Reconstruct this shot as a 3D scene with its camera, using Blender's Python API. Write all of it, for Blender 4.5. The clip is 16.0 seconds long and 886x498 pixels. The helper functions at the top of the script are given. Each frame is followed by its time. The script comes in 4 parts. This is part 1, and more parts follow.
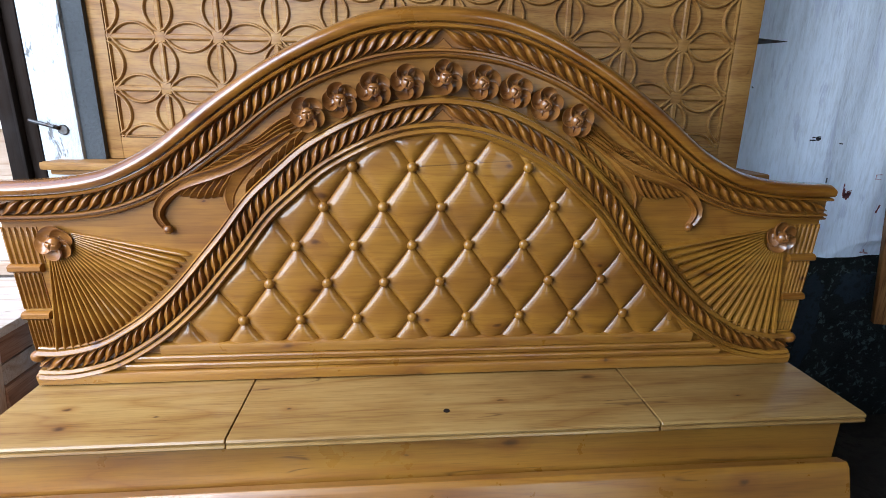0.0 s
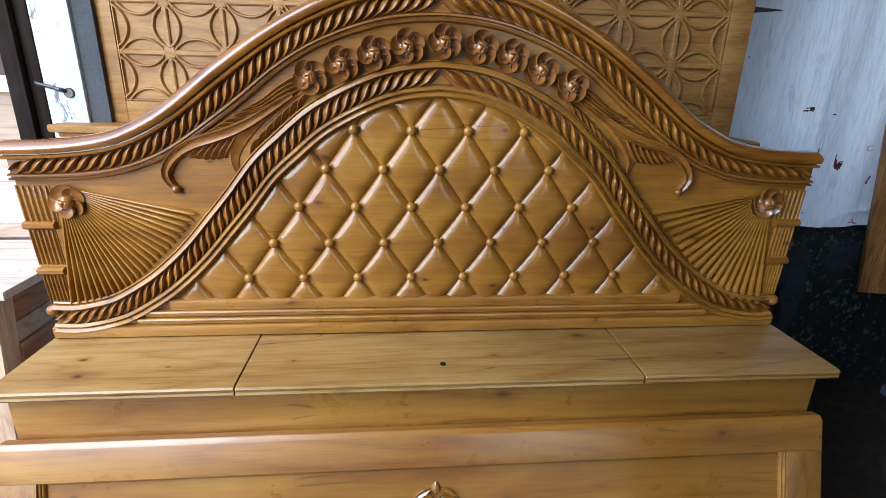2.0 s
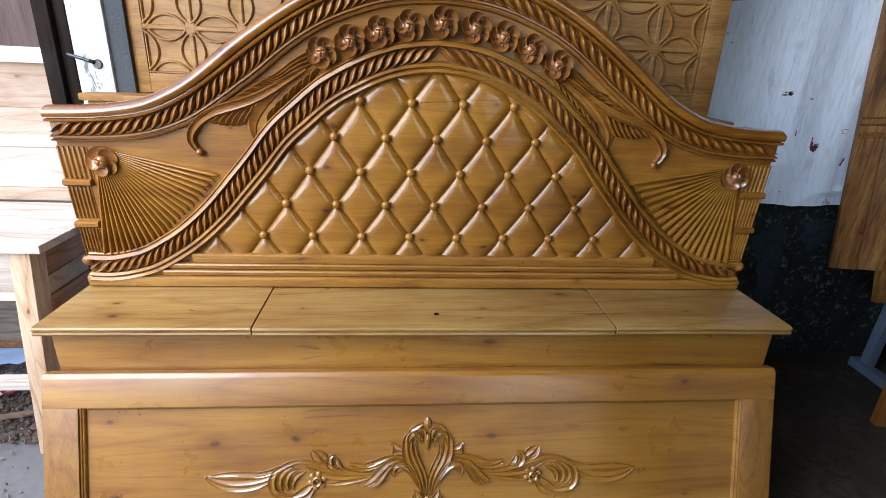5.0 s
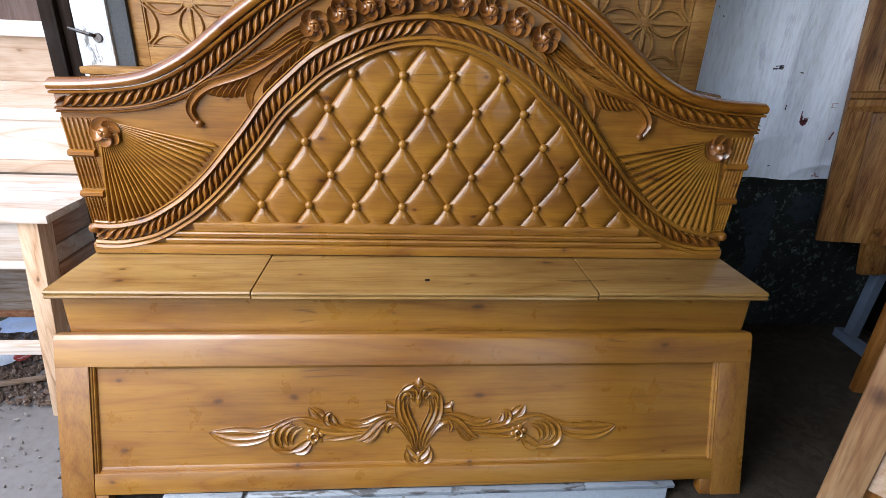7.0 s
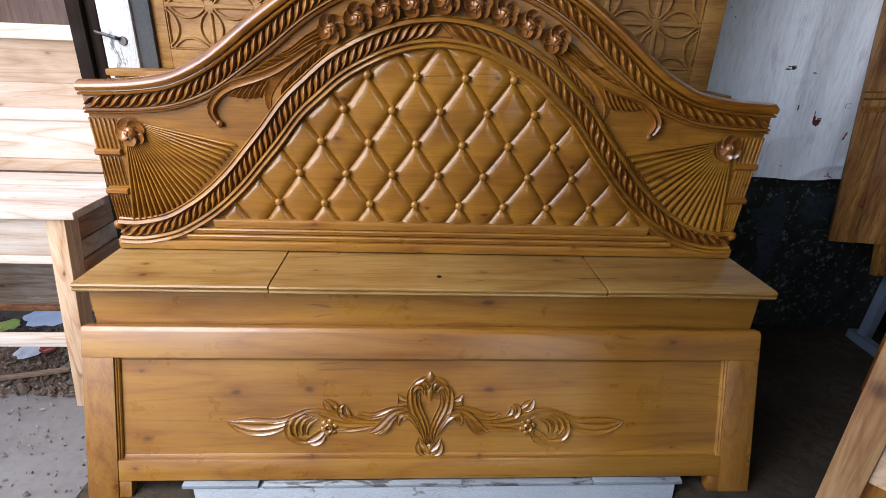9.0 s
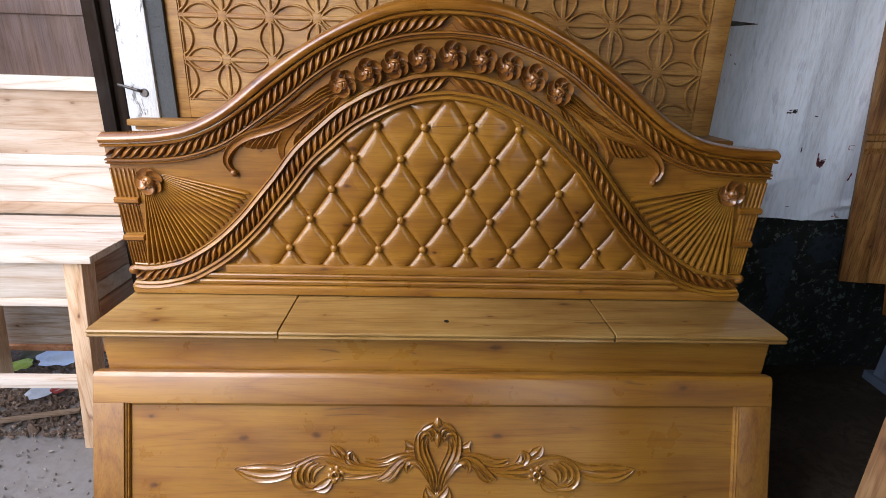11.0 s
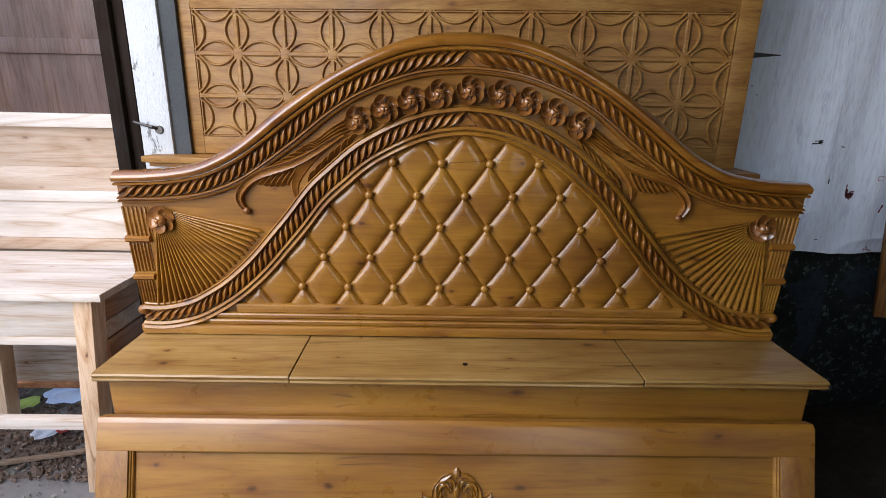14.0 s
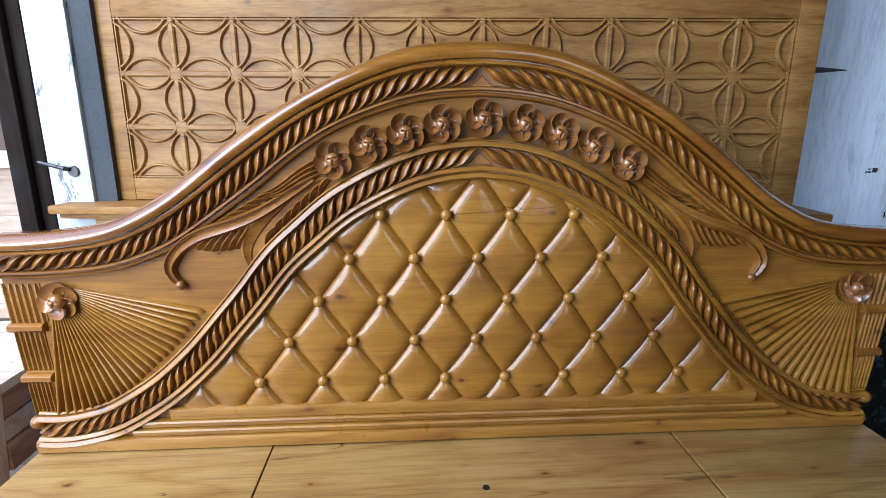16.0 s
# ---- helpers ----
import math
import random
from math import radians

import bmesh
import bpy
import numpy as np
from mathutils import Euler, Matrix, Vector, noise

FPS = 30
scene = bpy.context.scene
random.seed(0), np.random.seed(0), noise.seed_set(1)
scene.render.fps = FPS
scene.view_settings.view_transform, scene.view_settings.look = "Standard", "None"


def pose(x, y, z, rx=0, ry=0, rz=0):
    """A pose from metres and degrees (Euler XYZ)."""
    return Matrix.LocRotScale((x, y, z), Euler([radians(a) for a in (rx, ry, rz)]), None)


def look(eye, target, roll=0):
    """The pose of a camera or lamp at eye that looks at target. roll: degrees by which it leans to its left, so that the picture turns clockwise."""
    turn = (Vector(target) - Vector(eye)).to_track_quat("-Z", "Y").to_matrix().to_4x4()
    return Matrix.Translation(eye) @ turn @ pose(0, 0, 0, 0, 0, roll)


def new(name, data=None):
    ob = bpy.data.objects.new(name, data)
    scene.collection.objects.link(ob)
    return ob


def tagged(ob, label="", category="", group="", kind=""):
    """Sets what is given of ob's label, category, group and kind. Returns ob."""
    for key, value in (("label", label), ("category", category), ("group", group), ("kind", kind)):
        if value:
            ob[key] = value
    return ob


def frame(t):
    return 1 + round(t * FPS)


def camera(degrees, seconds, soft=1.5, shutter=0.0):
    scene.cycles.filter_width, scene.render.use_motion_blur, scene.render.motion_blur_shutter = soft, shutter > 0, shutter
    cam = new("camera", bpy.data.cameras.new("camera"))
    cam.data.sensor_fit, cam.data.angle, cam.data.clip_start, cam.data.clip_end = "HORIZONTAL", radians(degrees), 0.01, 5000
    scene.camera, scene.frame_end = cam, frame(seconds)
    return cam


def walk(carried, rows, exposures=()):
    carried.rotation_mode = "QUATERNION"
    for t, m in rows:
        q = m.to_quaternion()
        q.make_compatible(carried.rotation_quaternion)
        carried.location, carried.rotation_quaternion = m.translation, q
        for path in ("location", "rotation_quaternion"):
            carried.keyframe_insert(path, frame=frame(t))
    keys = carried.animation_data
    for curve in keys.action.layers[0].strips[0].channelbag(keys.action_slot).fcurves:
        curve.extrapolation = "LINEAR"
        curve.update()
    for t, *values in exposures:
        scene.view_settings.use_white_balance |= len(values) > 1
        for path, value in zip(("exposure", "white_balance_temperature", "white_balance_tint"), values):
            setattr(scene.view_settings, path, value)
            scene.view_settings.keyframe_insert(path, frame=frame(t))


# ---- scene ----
cam = camera(82.9, 16.0, 0.6)
PATH = [
    (0, (-0.097, -1.079, 1.205), (0.083, 0.837, 0.661), 1.0),
    (0.5, (-0.092, -1.071, 1.197), (0.087, 0.842, 0.641), 1.1),
    (1, (-0.093, -1.08, 1.19), (0.088, 0.823, 0.599), 1.2),
    (1.5, (-0.094, -1.106, 1.19), (0.087, 0.787, 0.57), 1.2),
    (2, (-0.097, -1.132, 1.188), (0.084, 0.754, 0.549), 1.5),
    (2.5, (-0.097, -1.161, 1.185), (0.081, 0.72, 0.529), 2.0),
    (3, (-0.1, -1.194, 1.186), (0.077, 0.685, 0.523), 2.1),
    (3.5, (-0.099, -1.219, 1.184), (0.077, 0.656, 0.512), 2.4),
    (4, (-0.095, -1.241, 1.183), (0.08, 0.633, 0.506), 2.5),
    (6.5, (-0.075, -1.321, 1.168), (0.095, 0.522, 0.41), 2.7),
    (7, (-0.063, -1.338, 1.171), (0.1, 0.499, 0.396), 2.6),
    (7.5, (-0.064, -1.352, 1.169), (0.081, 0.486, 0.394), 2.4),
    (8, (-0.063, -1.364, 1.171), (0.072, 0.474, 0.393), 2.3),
    (10.5, (-0.066, -1.374, 1.203), (0.017, 0.483, 0.465), 2.2),
    (11, (-0.061, -1.376, 1.216), (0.016, 0.511, 0.559), 1.8),
    (11.5, (-0.06, -1.376, 1.214), (0.017, 0.524, 0.594), 1.6),
    (12, (-0.069, -1.382, 1.213), (0.011, 0.522, 0.606), 1.6),
    (12.5, (-0.071, -1.389, 1.218), (0.004, 0.515, 0.611), 1.4),
    (13, (-0.073, -1.397, 1.222), (-0.001, 0.513, 0.634), 1.4),
    (13.5, (-0.078, -1.391, 1.227), (-0.025, 0.528, 0.667), 1.3),
    (14, (-0.079, -1.319, 1.228), (-0.046, 0.603, 0.675), 1.2),
    (14.5, (-0.103, -1.152, 1.241), (-0.07, 0.78, 0.724), 1.1),
    (15, (-0.127, -1.041, 1.248), (-0.079, 0.898, 0.764), 0.7),
    (15.5, (-0.137, -0.977, 1.248), (-0.038, 0.962, 0.768), 0.8),
    (16, (-0.138, -0.957, 1.249), (-0.004, 0.981, 0.774), 0.4),
]
EXPOSURES = [(0.0, 1.85, 5680, 9), (4.0, 1.84, 5950, 10), (6.5, 1.82, 6280, 13), (8.0, 1.67, 6630, 15), (10.5, 1.60, 6730, 16), (11.5, 1.53, 6780, 17), (13.0, 1.38, 6780, 18), (14.0, 1.40, 6530, 15), (14.5, 1.50, 6080, 11), (15.0, 1.67, 5900, 11), (16.0, 1.96, 5380, 9)]
walk(cam, [(t, look(eye, target, roll)) for t, eye, target, roll in PATH], EXPOSURES)

# ---- light ----
world = bpy.data.worlds.new("sky")
scene.world = world
world.use_nodes = True
sky = world.node_tree.nodes.new("ShaderNodeTexSky")
sky.sky_type, sky.sun_disc = "NISHITA", False
sky.sun_elevation, sky.sun_rotation = radians(62), radians(235)
world.node_tree.nodes["Background"].inputs["Strength"].default_value = 0.15
world.node_tree.links.new(sky.outputs[0], world.node_tree.nodes["Background"].inputs["Color"])

sun = new("sun", bpy.data.lights.new("sun", "SUN"))
sun.data.energy, sun.data.angle, sun.data.color = 0.4, radians(30), (1.0, 0.97, 0.92)
sun.matrix_world = look((-3, -2.2, 7), (0, 0, 0))

# daylight through the shop's open side; second lamp is fill in an added doorway
for eye, aim, wide, tall, power, tint in (((-1.34, -1.02, 1.66), (-0.55, -0.26, 1.32), 1.2, 1.7, 18.3, (0.935, 0.98, 1.02)), ((1.5, -4.98, 1.25), (0.9, 0.0, 1.1), 1.4, 2.0, 2.6, (1.0, 0.98, 0.96))):
    lamp = new("opening_fill_light", bpy.data.lights.new("opening_fill_light", "AREA"))
    lamp.data.shape, lamp.data.size, lamp.data.size_y = "RECTANGLE", wide, tall
    lamp.data.energy, lamp.data.color = power, tint
    lamp.matrix_world = look(eye, aim)

# ---- materials ----


def nodes_of(name):
    mat = bpy.data.materials.new(name)
    mat.use_nodes = True
    nt = mat.node_tree
    return mat, nt, nt.nodes["Principled BSDF"]


def add(nt, kind, **inputs):
    node = nt.nodes.new(kind)
    for key, value in inputs.items():
        node.inputs[key].default_value = value
    return node


def ramp(nt, source, stops):
    node = nt.nodes.new("ShaderNodeValToRGB")
    el = node.color_ramp.elements
    while len(el) < len(stops):
        el.new(0.5)
    for e, (pos, col) in zip(el, stops):
        e.position, e.color = pos, (*col, 1)
    nt.links.new(source, node.inputs[0])
    return node.outputs[0]


def mix(nt, a, b, fac, mode="MIX"):
    node = nt.nodes.new("ShaderNodeMix")
    node.data_type, node.blend_type = "RGBA", mode
    for sock, val in ((node.inputs[0], fac), (node.inputs[6], a), (node.inputs[7], b)):
        if isinstance(val, bpy.types.NodeSocket):
            nt.links.new(val, sock)
        else:
            sock.default_value = val if isinstance(val, float) else (*val, 1)
    return node.outputs[2]


def place(nt, scale, turn=(0, 0, 0), coords="world"):
    """Coordinates in metres, scaled."""
    if coords == "world":
        src = nt.nodes.new("ShaderNodeNewGeometry").outputs["Position"]
    else:
        src = nt.nodes.new("ShaderNodeTexCoord").outputs["Object"]
    m = nt.nodes.new("ShaderNodeMapping")
    m.inputs["Scale"].default_value = scale
    m.inputs["Rotation"].default_value = [radians(a) for a in turn]
    nt.links.new(src, m.inputs[0])
    return m.outputs[0]


def noise_at(nt, vec, scale, detail=4.0, rough=0.55, warp=0.0):
    n = add(nt, "ShaderNodeTexNoise", Scale=scale, Detail=detail, Roughness=rough, Distortion=warp)
    nt.links.new(vec, n.inputs["Vector"])
    return n.outputs["Fac"]


def bump(nt, bsdf, heights, strength=0.3, distance=0.002):
    prev = None
    for h in heights:
        b = add(nt, "ShaderNodeBump", Strength=strength, Distance=distance)
        nt.links.new(h, b.inputs["Height"])
        if prev:
            nt.links.new(prev, b.inputs["Normal"])
        prev = b.outputs[0]
    nt.links.new(prev, bsdf.inputs["Normal"])


def wood(name, dark, mid, light, rough, coat=0.0, along="x", knots=0.0, grain=1.0, piece=0.12, coords="world", flat=False, figure=1.0, gloss=None):
    """Planed timber: soft growth bands along the board, cathedral loops, blotches, fine pores, a few checks and knots."""
    mat, nt, bsdf = nodes_of(name)

    def stretched(length, across):
        return place(nt, {"x": (length, across, across), "z": (across, across, length), "y": (across, length, across)}[along], coords=coords)

    def dull(col, tint, source, stops):
        return mix(nt, col, tint, ramp(nt, source, [(p, (a,) * 3) for p, a in stops]), "MULTIPLY")
    bands = noise_at(nt, stretched(0.9, 5.0), 1.6, 3.0, 0.5, 0.9)
    col = ramp(nt, bands, ((0.25, dark), (0.5, mid), (0.75, light)))
    blotch = noise_at(nt, stretched(1.0, 1.8), 5.0, 4.0, 0.6, 0.4)
    col = dull(col, (0.80, 0.70, 0.58), blotch, ((0.42, 0), (0.70, 0.75 * grain)))
    pores = noise_at(nt, stretched(12, 260), 1.0, 2.0, 0.6)
    col = dull(col, (0.55, 0.45, 0.33), pores, ((0.48, 0), (0.72, 0.75 * grain)))
    lines = noise_at(nt, stretched(1.1, 30), 1.5, 4.0, 0.6, 1.2)
    col = dull(col, (0.74, 0.62, 0.48), lines, ((0.46, 0), (0.58, 0.62 * grain)))
    # growth rings that run out in long loops
    rings = nt.nodes.new("ShaderNodeMath")
    rings.operation = "PINGPONG"
    loops = nt.nodes.new("ShaderNodeMath")
    loops.operation = "MULTIPLY"
    loops.inputs[1].default_value = 8.0
    nt.links.new(noise_at(nt, stretched(0.5, 5.2), 1.3, 2.0, 0.4, 0.4), loops.inputs[0])
    nt.links.new(loops.outputs[0], rings.inputs[0])
    rings.inputs[1].default_value = 0.5
    col = dull(col, (0.64, 0.47, 0.30), rings.outputs[0], ((0.0, 0.62 * figure), (0.035, 0.36 * figure), (0.20, 0)))
    if knots:
        vor = add(nt, "ShaderNodeTexVoronoi", Scale=1.0)
        vor.voronoi_dimensions = "2D"
        base = place(nt, (4.2, 8, 1) if flat else {"x": (4.2, 1, 8), "z": (8, 1, 4.2), "y": (1, 4.2, 8)}[along], (0, 0, 0) if flat else (0, 90, 0) if along == "y" else (90, 0, 0), coords)
        warp = add(nt, "ShaderNodeTexNoise", Scale=6.0, Detail=4.0)
        nt.links.new(base, warp.inputs["Vector"])
        nt.links.new(mix(nt, base, warp.outputs["Color"], 0.11, "ADD"), vor.inputs["Vector"])
        sep = nt.nodes.new("ShaderNodeSeparateColor")
        nt.links.new(vor.outputs["Color"], sep.inputs[0])
        rare = ramp(nt, sep.outputs[0], ((0.56, (0, 0, 0)), (0.58, (1, 1, 1))))
        # knots of uneven size
        size = add(nt, "ShaderNodeMapRange", **{"To Min": 0.30, "To Max": 1.25})
        nt.links.new(sep.outputs[1], size.inputs[0])
        far = nt.nodes.new("ShaderNodeMath")
        far.operation = "DIVIDE"
        nt.links.new(vor.outputs["Distance"], far.inputs[0])
        nt.links.new(size.outputs[0], far.inputs[1])
        halo = ramp(nt, far.outputs[0], ((0.04, (knots * 0.55,) * 3), (0.22, (0, 0, 0))))
        col = mix(nt, col, (0.62, 0.42, 0.24), mix(nt, halo, rare, 1.0, "MULTIPLY"), "MULTIPLY")
        spot = ramp(nt, far.outputs[0], ((0.0, (knots * 0.9,) * 3), (0.026, (knots * 0.75,) * 3), (0.040, (knots * 0.5,) * 3), (0.070, (0, 0, 0))))
        col = mix(nt, col, (0.15, 0.075, 0.03), mix(nt, spot, rare, 1.0, "MULTIPLY"), "MULTIPLY")
        # a few short open checks
        line = noise_at(nt, stretched(0.9, 15), 1.0, 2.0, 0.5, 0.5)
        where = ramp(nt, noise_at(nt, stretched(3.6, 6), 1.3, 2.0), ((0.57, (0, 0, 0)), (0.62, (1, 1, 1))))
        thin = ramp(nt, line, ((0.492, (0, 0, 0)), (0.500, (knots * 0.8,) * 3), (0.508, (0, 0, 0))))
        col = mix(nt, col, (0.22, 0.12, 0.06), mix(nt, thin, where, 1.0, "MULTIPLY"), "MULTIPLY")
    info = nt.nodes.new("ShaderNodeObjectInfo")
    col = mix(nt, col, (0.8, 0.74, 0.66), ramp(nt, info.outputs["Random"], ((0, (0, 0, 0)), (1, (piece * 4,) * 3))), "MULTIPLY")
    nt.links.new(col, bsdf.inputs["Base Color"])
    big = noise_at(nt, place(nt, (1, 1, 1), coords=coords), 9.0, 5.0, 0.65)
    r = ramp(nt, big, ((0.3, (rough * 0.8,) * 3), (0.7, (rough * 1.3,) * 3)))
    nt.links.new(r, bsdf.inputs["Roughness"])
    bsdf.inputs["Coat Weight"].default_value = coat
    bsdf.inputs["Coat IOR"].default_value = 1.6
    bsdf.inputs["Specular IOR Level"].default_value = 0.25 if coat else 0.45
    gloss = gloss or COAT_ROUGH
    cr = ramp(nt, big, ((0.3, (gloss * 0.8,) * 3), (0.7, (gloss * 1.4,) * 3)))
    nt.links.new(cr, bsdf.inputs["Coat Roughness"])
    uneven = noise_at(nt, place(nt, (1, 1, 1), coords=coords), 38.0, 2.0, 0.5)
    bump(nt, bsdf, (uneven, pores, lines), 0.10, 0.0012)
    return mat


def rough_paint(name, base, worn, amount, rough, scale=14.0, relief=0.004, streaks=(1, 1, 1), fade=0.72):
    """Old paint or plaster, with stains and chipped patches of a shape of their own."""
    mat, nt, bsdf = nodes_of(name)
    v = place(nt, streaks)
    a = noise_at(nt, v, scale, 6.0, 0.65, 0.5)
    b = noise_at(nt, v, scale * 0.23, 4.0, 0.6)
    c = noise_at(nt, v, scale * 6, 3.0)
    col = mix(nt, base, [x * fade for x in base], ramp(nt, b, ((0.35, (0, 0, 0)), (0.7, (1, 1, 1)))))
    col = mix(nt, col, worn, ramp(nt, a, ((1 - amount - 0.02, (0, 0, 0)), (1 - amount + 0.03, (1, 1, 1)))))
    col = mix(nt, col, (0.75, 0.73, 0.7), ramp(nt, c, ((0.45, (0, 0, 0)), (0.8, (0.7,) * 3))), "MULTIPLY")
    nt.links.new(col, bsdf.inputs["Base Color"])
    bsdf.inputs["Roughness"].default_value = rough
    bump(nt, bsdf, (a, c), 0.5, relief)
    return mat


COAT_ROUGH = 0.15  # hand-brushed varnish
TEAK = wood("varnished_teak", (0.156, 0.055, 0.006), (0.231, 0.091, 0.009), (0.279, 0.119, 0.015), 0.50, 0.42, "x", 0.6, 0.8, 0.03)
TEAK_CREST = wood("glossy_varnished_crest", (0.156, 0.055, 0.006), (0.231, 0.091, 0.009), (0.279, 0.119, 0.015), 0.30, 1.0, "x", 0.6, 0.8, 0.03, gloss=0.10)
TEAK_GOLD = wood("varnished_golden_teak", (0.143, 0.053, 0.005), (0.254, 0.109, 0.009), (0.311, 0.145, 0.016), 0.55, 0.25, "x", 0.9, 0.75, 0.02)
TEAK_TUFT = wood("glossy_golden_tufting", (0.143, 0.053, 0.005), (0.254, 0.109, 0.009), (0.311, 0.145, 0.016), 0.52, 0.5, "x", 0.9, 0.5, 0.02, figure=0.6, gloss=0.07)
TEAK_LID = wood("varnished_teak_boards", (0.210, 0.084, 0.008), (0.289, 0.129, 0.014), (0.343, 0.166, 0.021), 0.46, 0.85, "x", 0.9, 0.55, 0.02, gloss=0.30)
TEAK_TOP = wood("varnished_lid_boards", (0.208, 0.110, 0.028), (0.285, 0.168, 0.050), (0.340, 0.212, 0.070), 0.42, 0.35, "x", 1.0, 0.7, 0.03, "world", True)
TEAK_SPRAY = wood("varnished_pale_carving", (0.189, 0.076, 0.010), (0.261, 0.116, 0.016), (0.308, 0.145, 0.024), 0.26, 0.9, "x", 0.0, 0.5, 0.0)
TEAK_UP = wood("varnished_teak_upright", (0.198, 0.080, 0.011), (0.274, 0.121, 0.015), (0.322, 0.153, 0.024), 0.46, 0.85, "z", 0.3, 0.8, 0.03, gloss=0.30)
TEAK_CARVED = wood("varnished_teak_carving", (0.152, 0.056, 0.007), (0.224, 0.090, 0.011), (0.267, 0.114, 0.018), 0.50, 0.5, "x", 0.0, 0.8, 0.03)
ROSEWOOD = wood("dark_varnished_rose_carving", (0.149, 0.057, 0.014), (0.243, 0.099, 0.023), (0.315, 0.134, 0.034), 0.34, 0.7, "x", 0.0, 0.6, 0.03)
PALE_PANEL = wood("pale_varnished_panel", (0.222, 0.110, 0.026), (0.290, 0.150, 0.038), (0.340, 0.182, 0.050), 0.50, 0.06, "x", 0.6, 0.9, 0.03)
RAW_X = wood("raw_planed_timber", (0.43, 0.285, 0.185), (0.56, 0.415, 0.305), (0.65, 0.515, 0.415), 0.62, 0.0, "x", 0.6, 0.45, 0.14, figure=0.8)
TABLE_WOOD = wood("pale_raw_table_boards", (0.54, 0.45, 0.38), (0.65, 0.58, 0.52), (0.73, 0.68, 0.63), 0.65, 0.0, "x", 0.5, 0.45, 0.12, "world", True)
RAW_Z = wood("raw_planed_timber_upright", (0.56, 0.36, 0.21), (0.68, 0.48, 0.32), (0.76, 0.58, 0.42), 0.62, 0.0, "z", 0.9, 0.6, 0.05)
DULL_PLANK = wood("dull_raw_plank", (0.211, 0.120, 0.053), (0.311, 0.188, 0.088), (0.370, 0.241, 0.125), 0.6, 0.0, "z", 0.9, 1.0, 0.1)
WEATHERED = wood("weathered_grey_boards", (0.15, 0.105, 0.07), (0.23, 0.165, 0.115), (0.30, 0.225, 0.165), 0.7, 0.0, "x", 0.4, 1.0, 0.2)
SAPWOOD = wood("pale_sapwood", (0.62, 0.53, 0.45), (0.73, 0.65, 0.58), (0.80, 0.74, 0.69), 0.6, 0.0, "x", 0.0, 0.35, 0.05)
# raw timber with shade put into its greyer base colour
SHADED_BOARD = wood("grey_shaded_board", (0.30, 0.255, 0.225), (0.40, 0.345, 0.305), (0.47, 0.41, 0.36), 0.75, 0.0, "x", 0.8, 1.0, 0.1)
# crosswise raw timber, its shade put into a browner base colour
RAW_Y = wood("shaded_raw_timber_crosswise", (0.26, 0.12, 0.06), (0.40, 0.20, 0.105), (0.52, 0.29, 0.17), 0.62, 0.0, "y", 0.5, 1.0, 0.2)
DARK_BOARD = wood("dark_plywood", (0.085, 0.050, 0.043), (0.125, 0.078, 0.066), (0.19, 0.115, 0.085), 0.5, 0.0, "z", 0.0, 1.0, 0.1)
OLD_DOOR = wood("old_brown_door_wood", (0.080, 0.036, 0.009), (0.185, 0.086, 0.021), (0.31, 0.160, 0.046), 0.5, 0.12, "z", 0.9, 1.6, 0.1)
BROWN_BOARD = wood("orange_brown_board", (0.16, 0.062, 0.012), (0.26, 0.108, 0.022), (0.34, 0.15, 0.035), 0.45, 0.15, "z", 0.3, 1.0, 0.1)
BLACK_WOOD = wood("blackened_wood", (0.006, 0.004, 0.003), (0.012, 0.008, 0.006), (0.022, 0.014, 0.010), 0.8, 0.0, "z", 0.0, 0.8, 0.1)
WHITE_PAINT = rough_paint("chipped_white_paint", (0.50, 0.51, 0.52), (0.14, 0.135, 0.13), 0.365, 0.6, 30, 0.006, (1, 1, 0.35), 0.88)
DUSTY_BLUE = rough_paint("dusty_blue_paint", (0.125, 0.165, 0.225), (0.05, 0.055, 0.065), 0.36, 0.7, 26, 0.002)
BLUE_PAINT = rough_paint("worn_pale_blue_paint", (0.30, 0.34, 0.37), (0.09, 0.09, 0.088), 0.47, 0.6, 26, 0.002, (0.3, 1, 1))
BENCH_FACE = rough_paint("flaking_pale_blue_paint", (0.27, 0.31, 0.345), (0.12, 0.12, 0.115), 0.36, 0.6, 40, 0.003, (0.5, 1, 1), 0.85)
# shaded side of the white post, with the shade put into a dark grey
SHADED_EDGE = rough_paint("post_side_shade_grey", (0.060, 0.064, 0.067), (0.036, 0.037, 0.038), 0.35, 0.6, 18)
SHEET = rough_paint("white_plastic_sheet", (0.84, 0.89, 0.97), (0.66, 0.69, 0.79), 0.40, 0.42, 7, 0.003, (2.6, 1, 0.45), 0.84)
OLD_WALL = rough_paint("peeling_dark_plaster", (0.022, 0.025, 0.022), (0.075, 0.098, 0.088), 0.41, 0.85, 42, 0.02, (1, 1, 1), 0.45)
# unseen walls and ceiling, kept dark brown to cut light bounced onto the right
PLAIN_WALL = rough_paint("low_bounce_wall", (0.085, 0.064, 0.044), (0.05, 0.037, 0.026), 0.35, 0.85, 6, 0.006)
CEILING = rough_paint("low_bounce_ceiling", (0.14, 0.108, 0.078), (0.08, 0.062, 0.045), 0.4, 0.9, 5, 0.004)
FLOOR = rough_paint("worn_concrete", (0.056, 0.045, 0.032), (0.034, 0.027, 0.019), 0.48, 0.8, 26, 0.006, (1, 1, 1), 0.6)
EARTH = rough_paint("dusty_earth_yard", (0.12, 0.088, 0.066), (0.065, 0.045, 0.034), 0.45, 0.95, 22, 0.02)
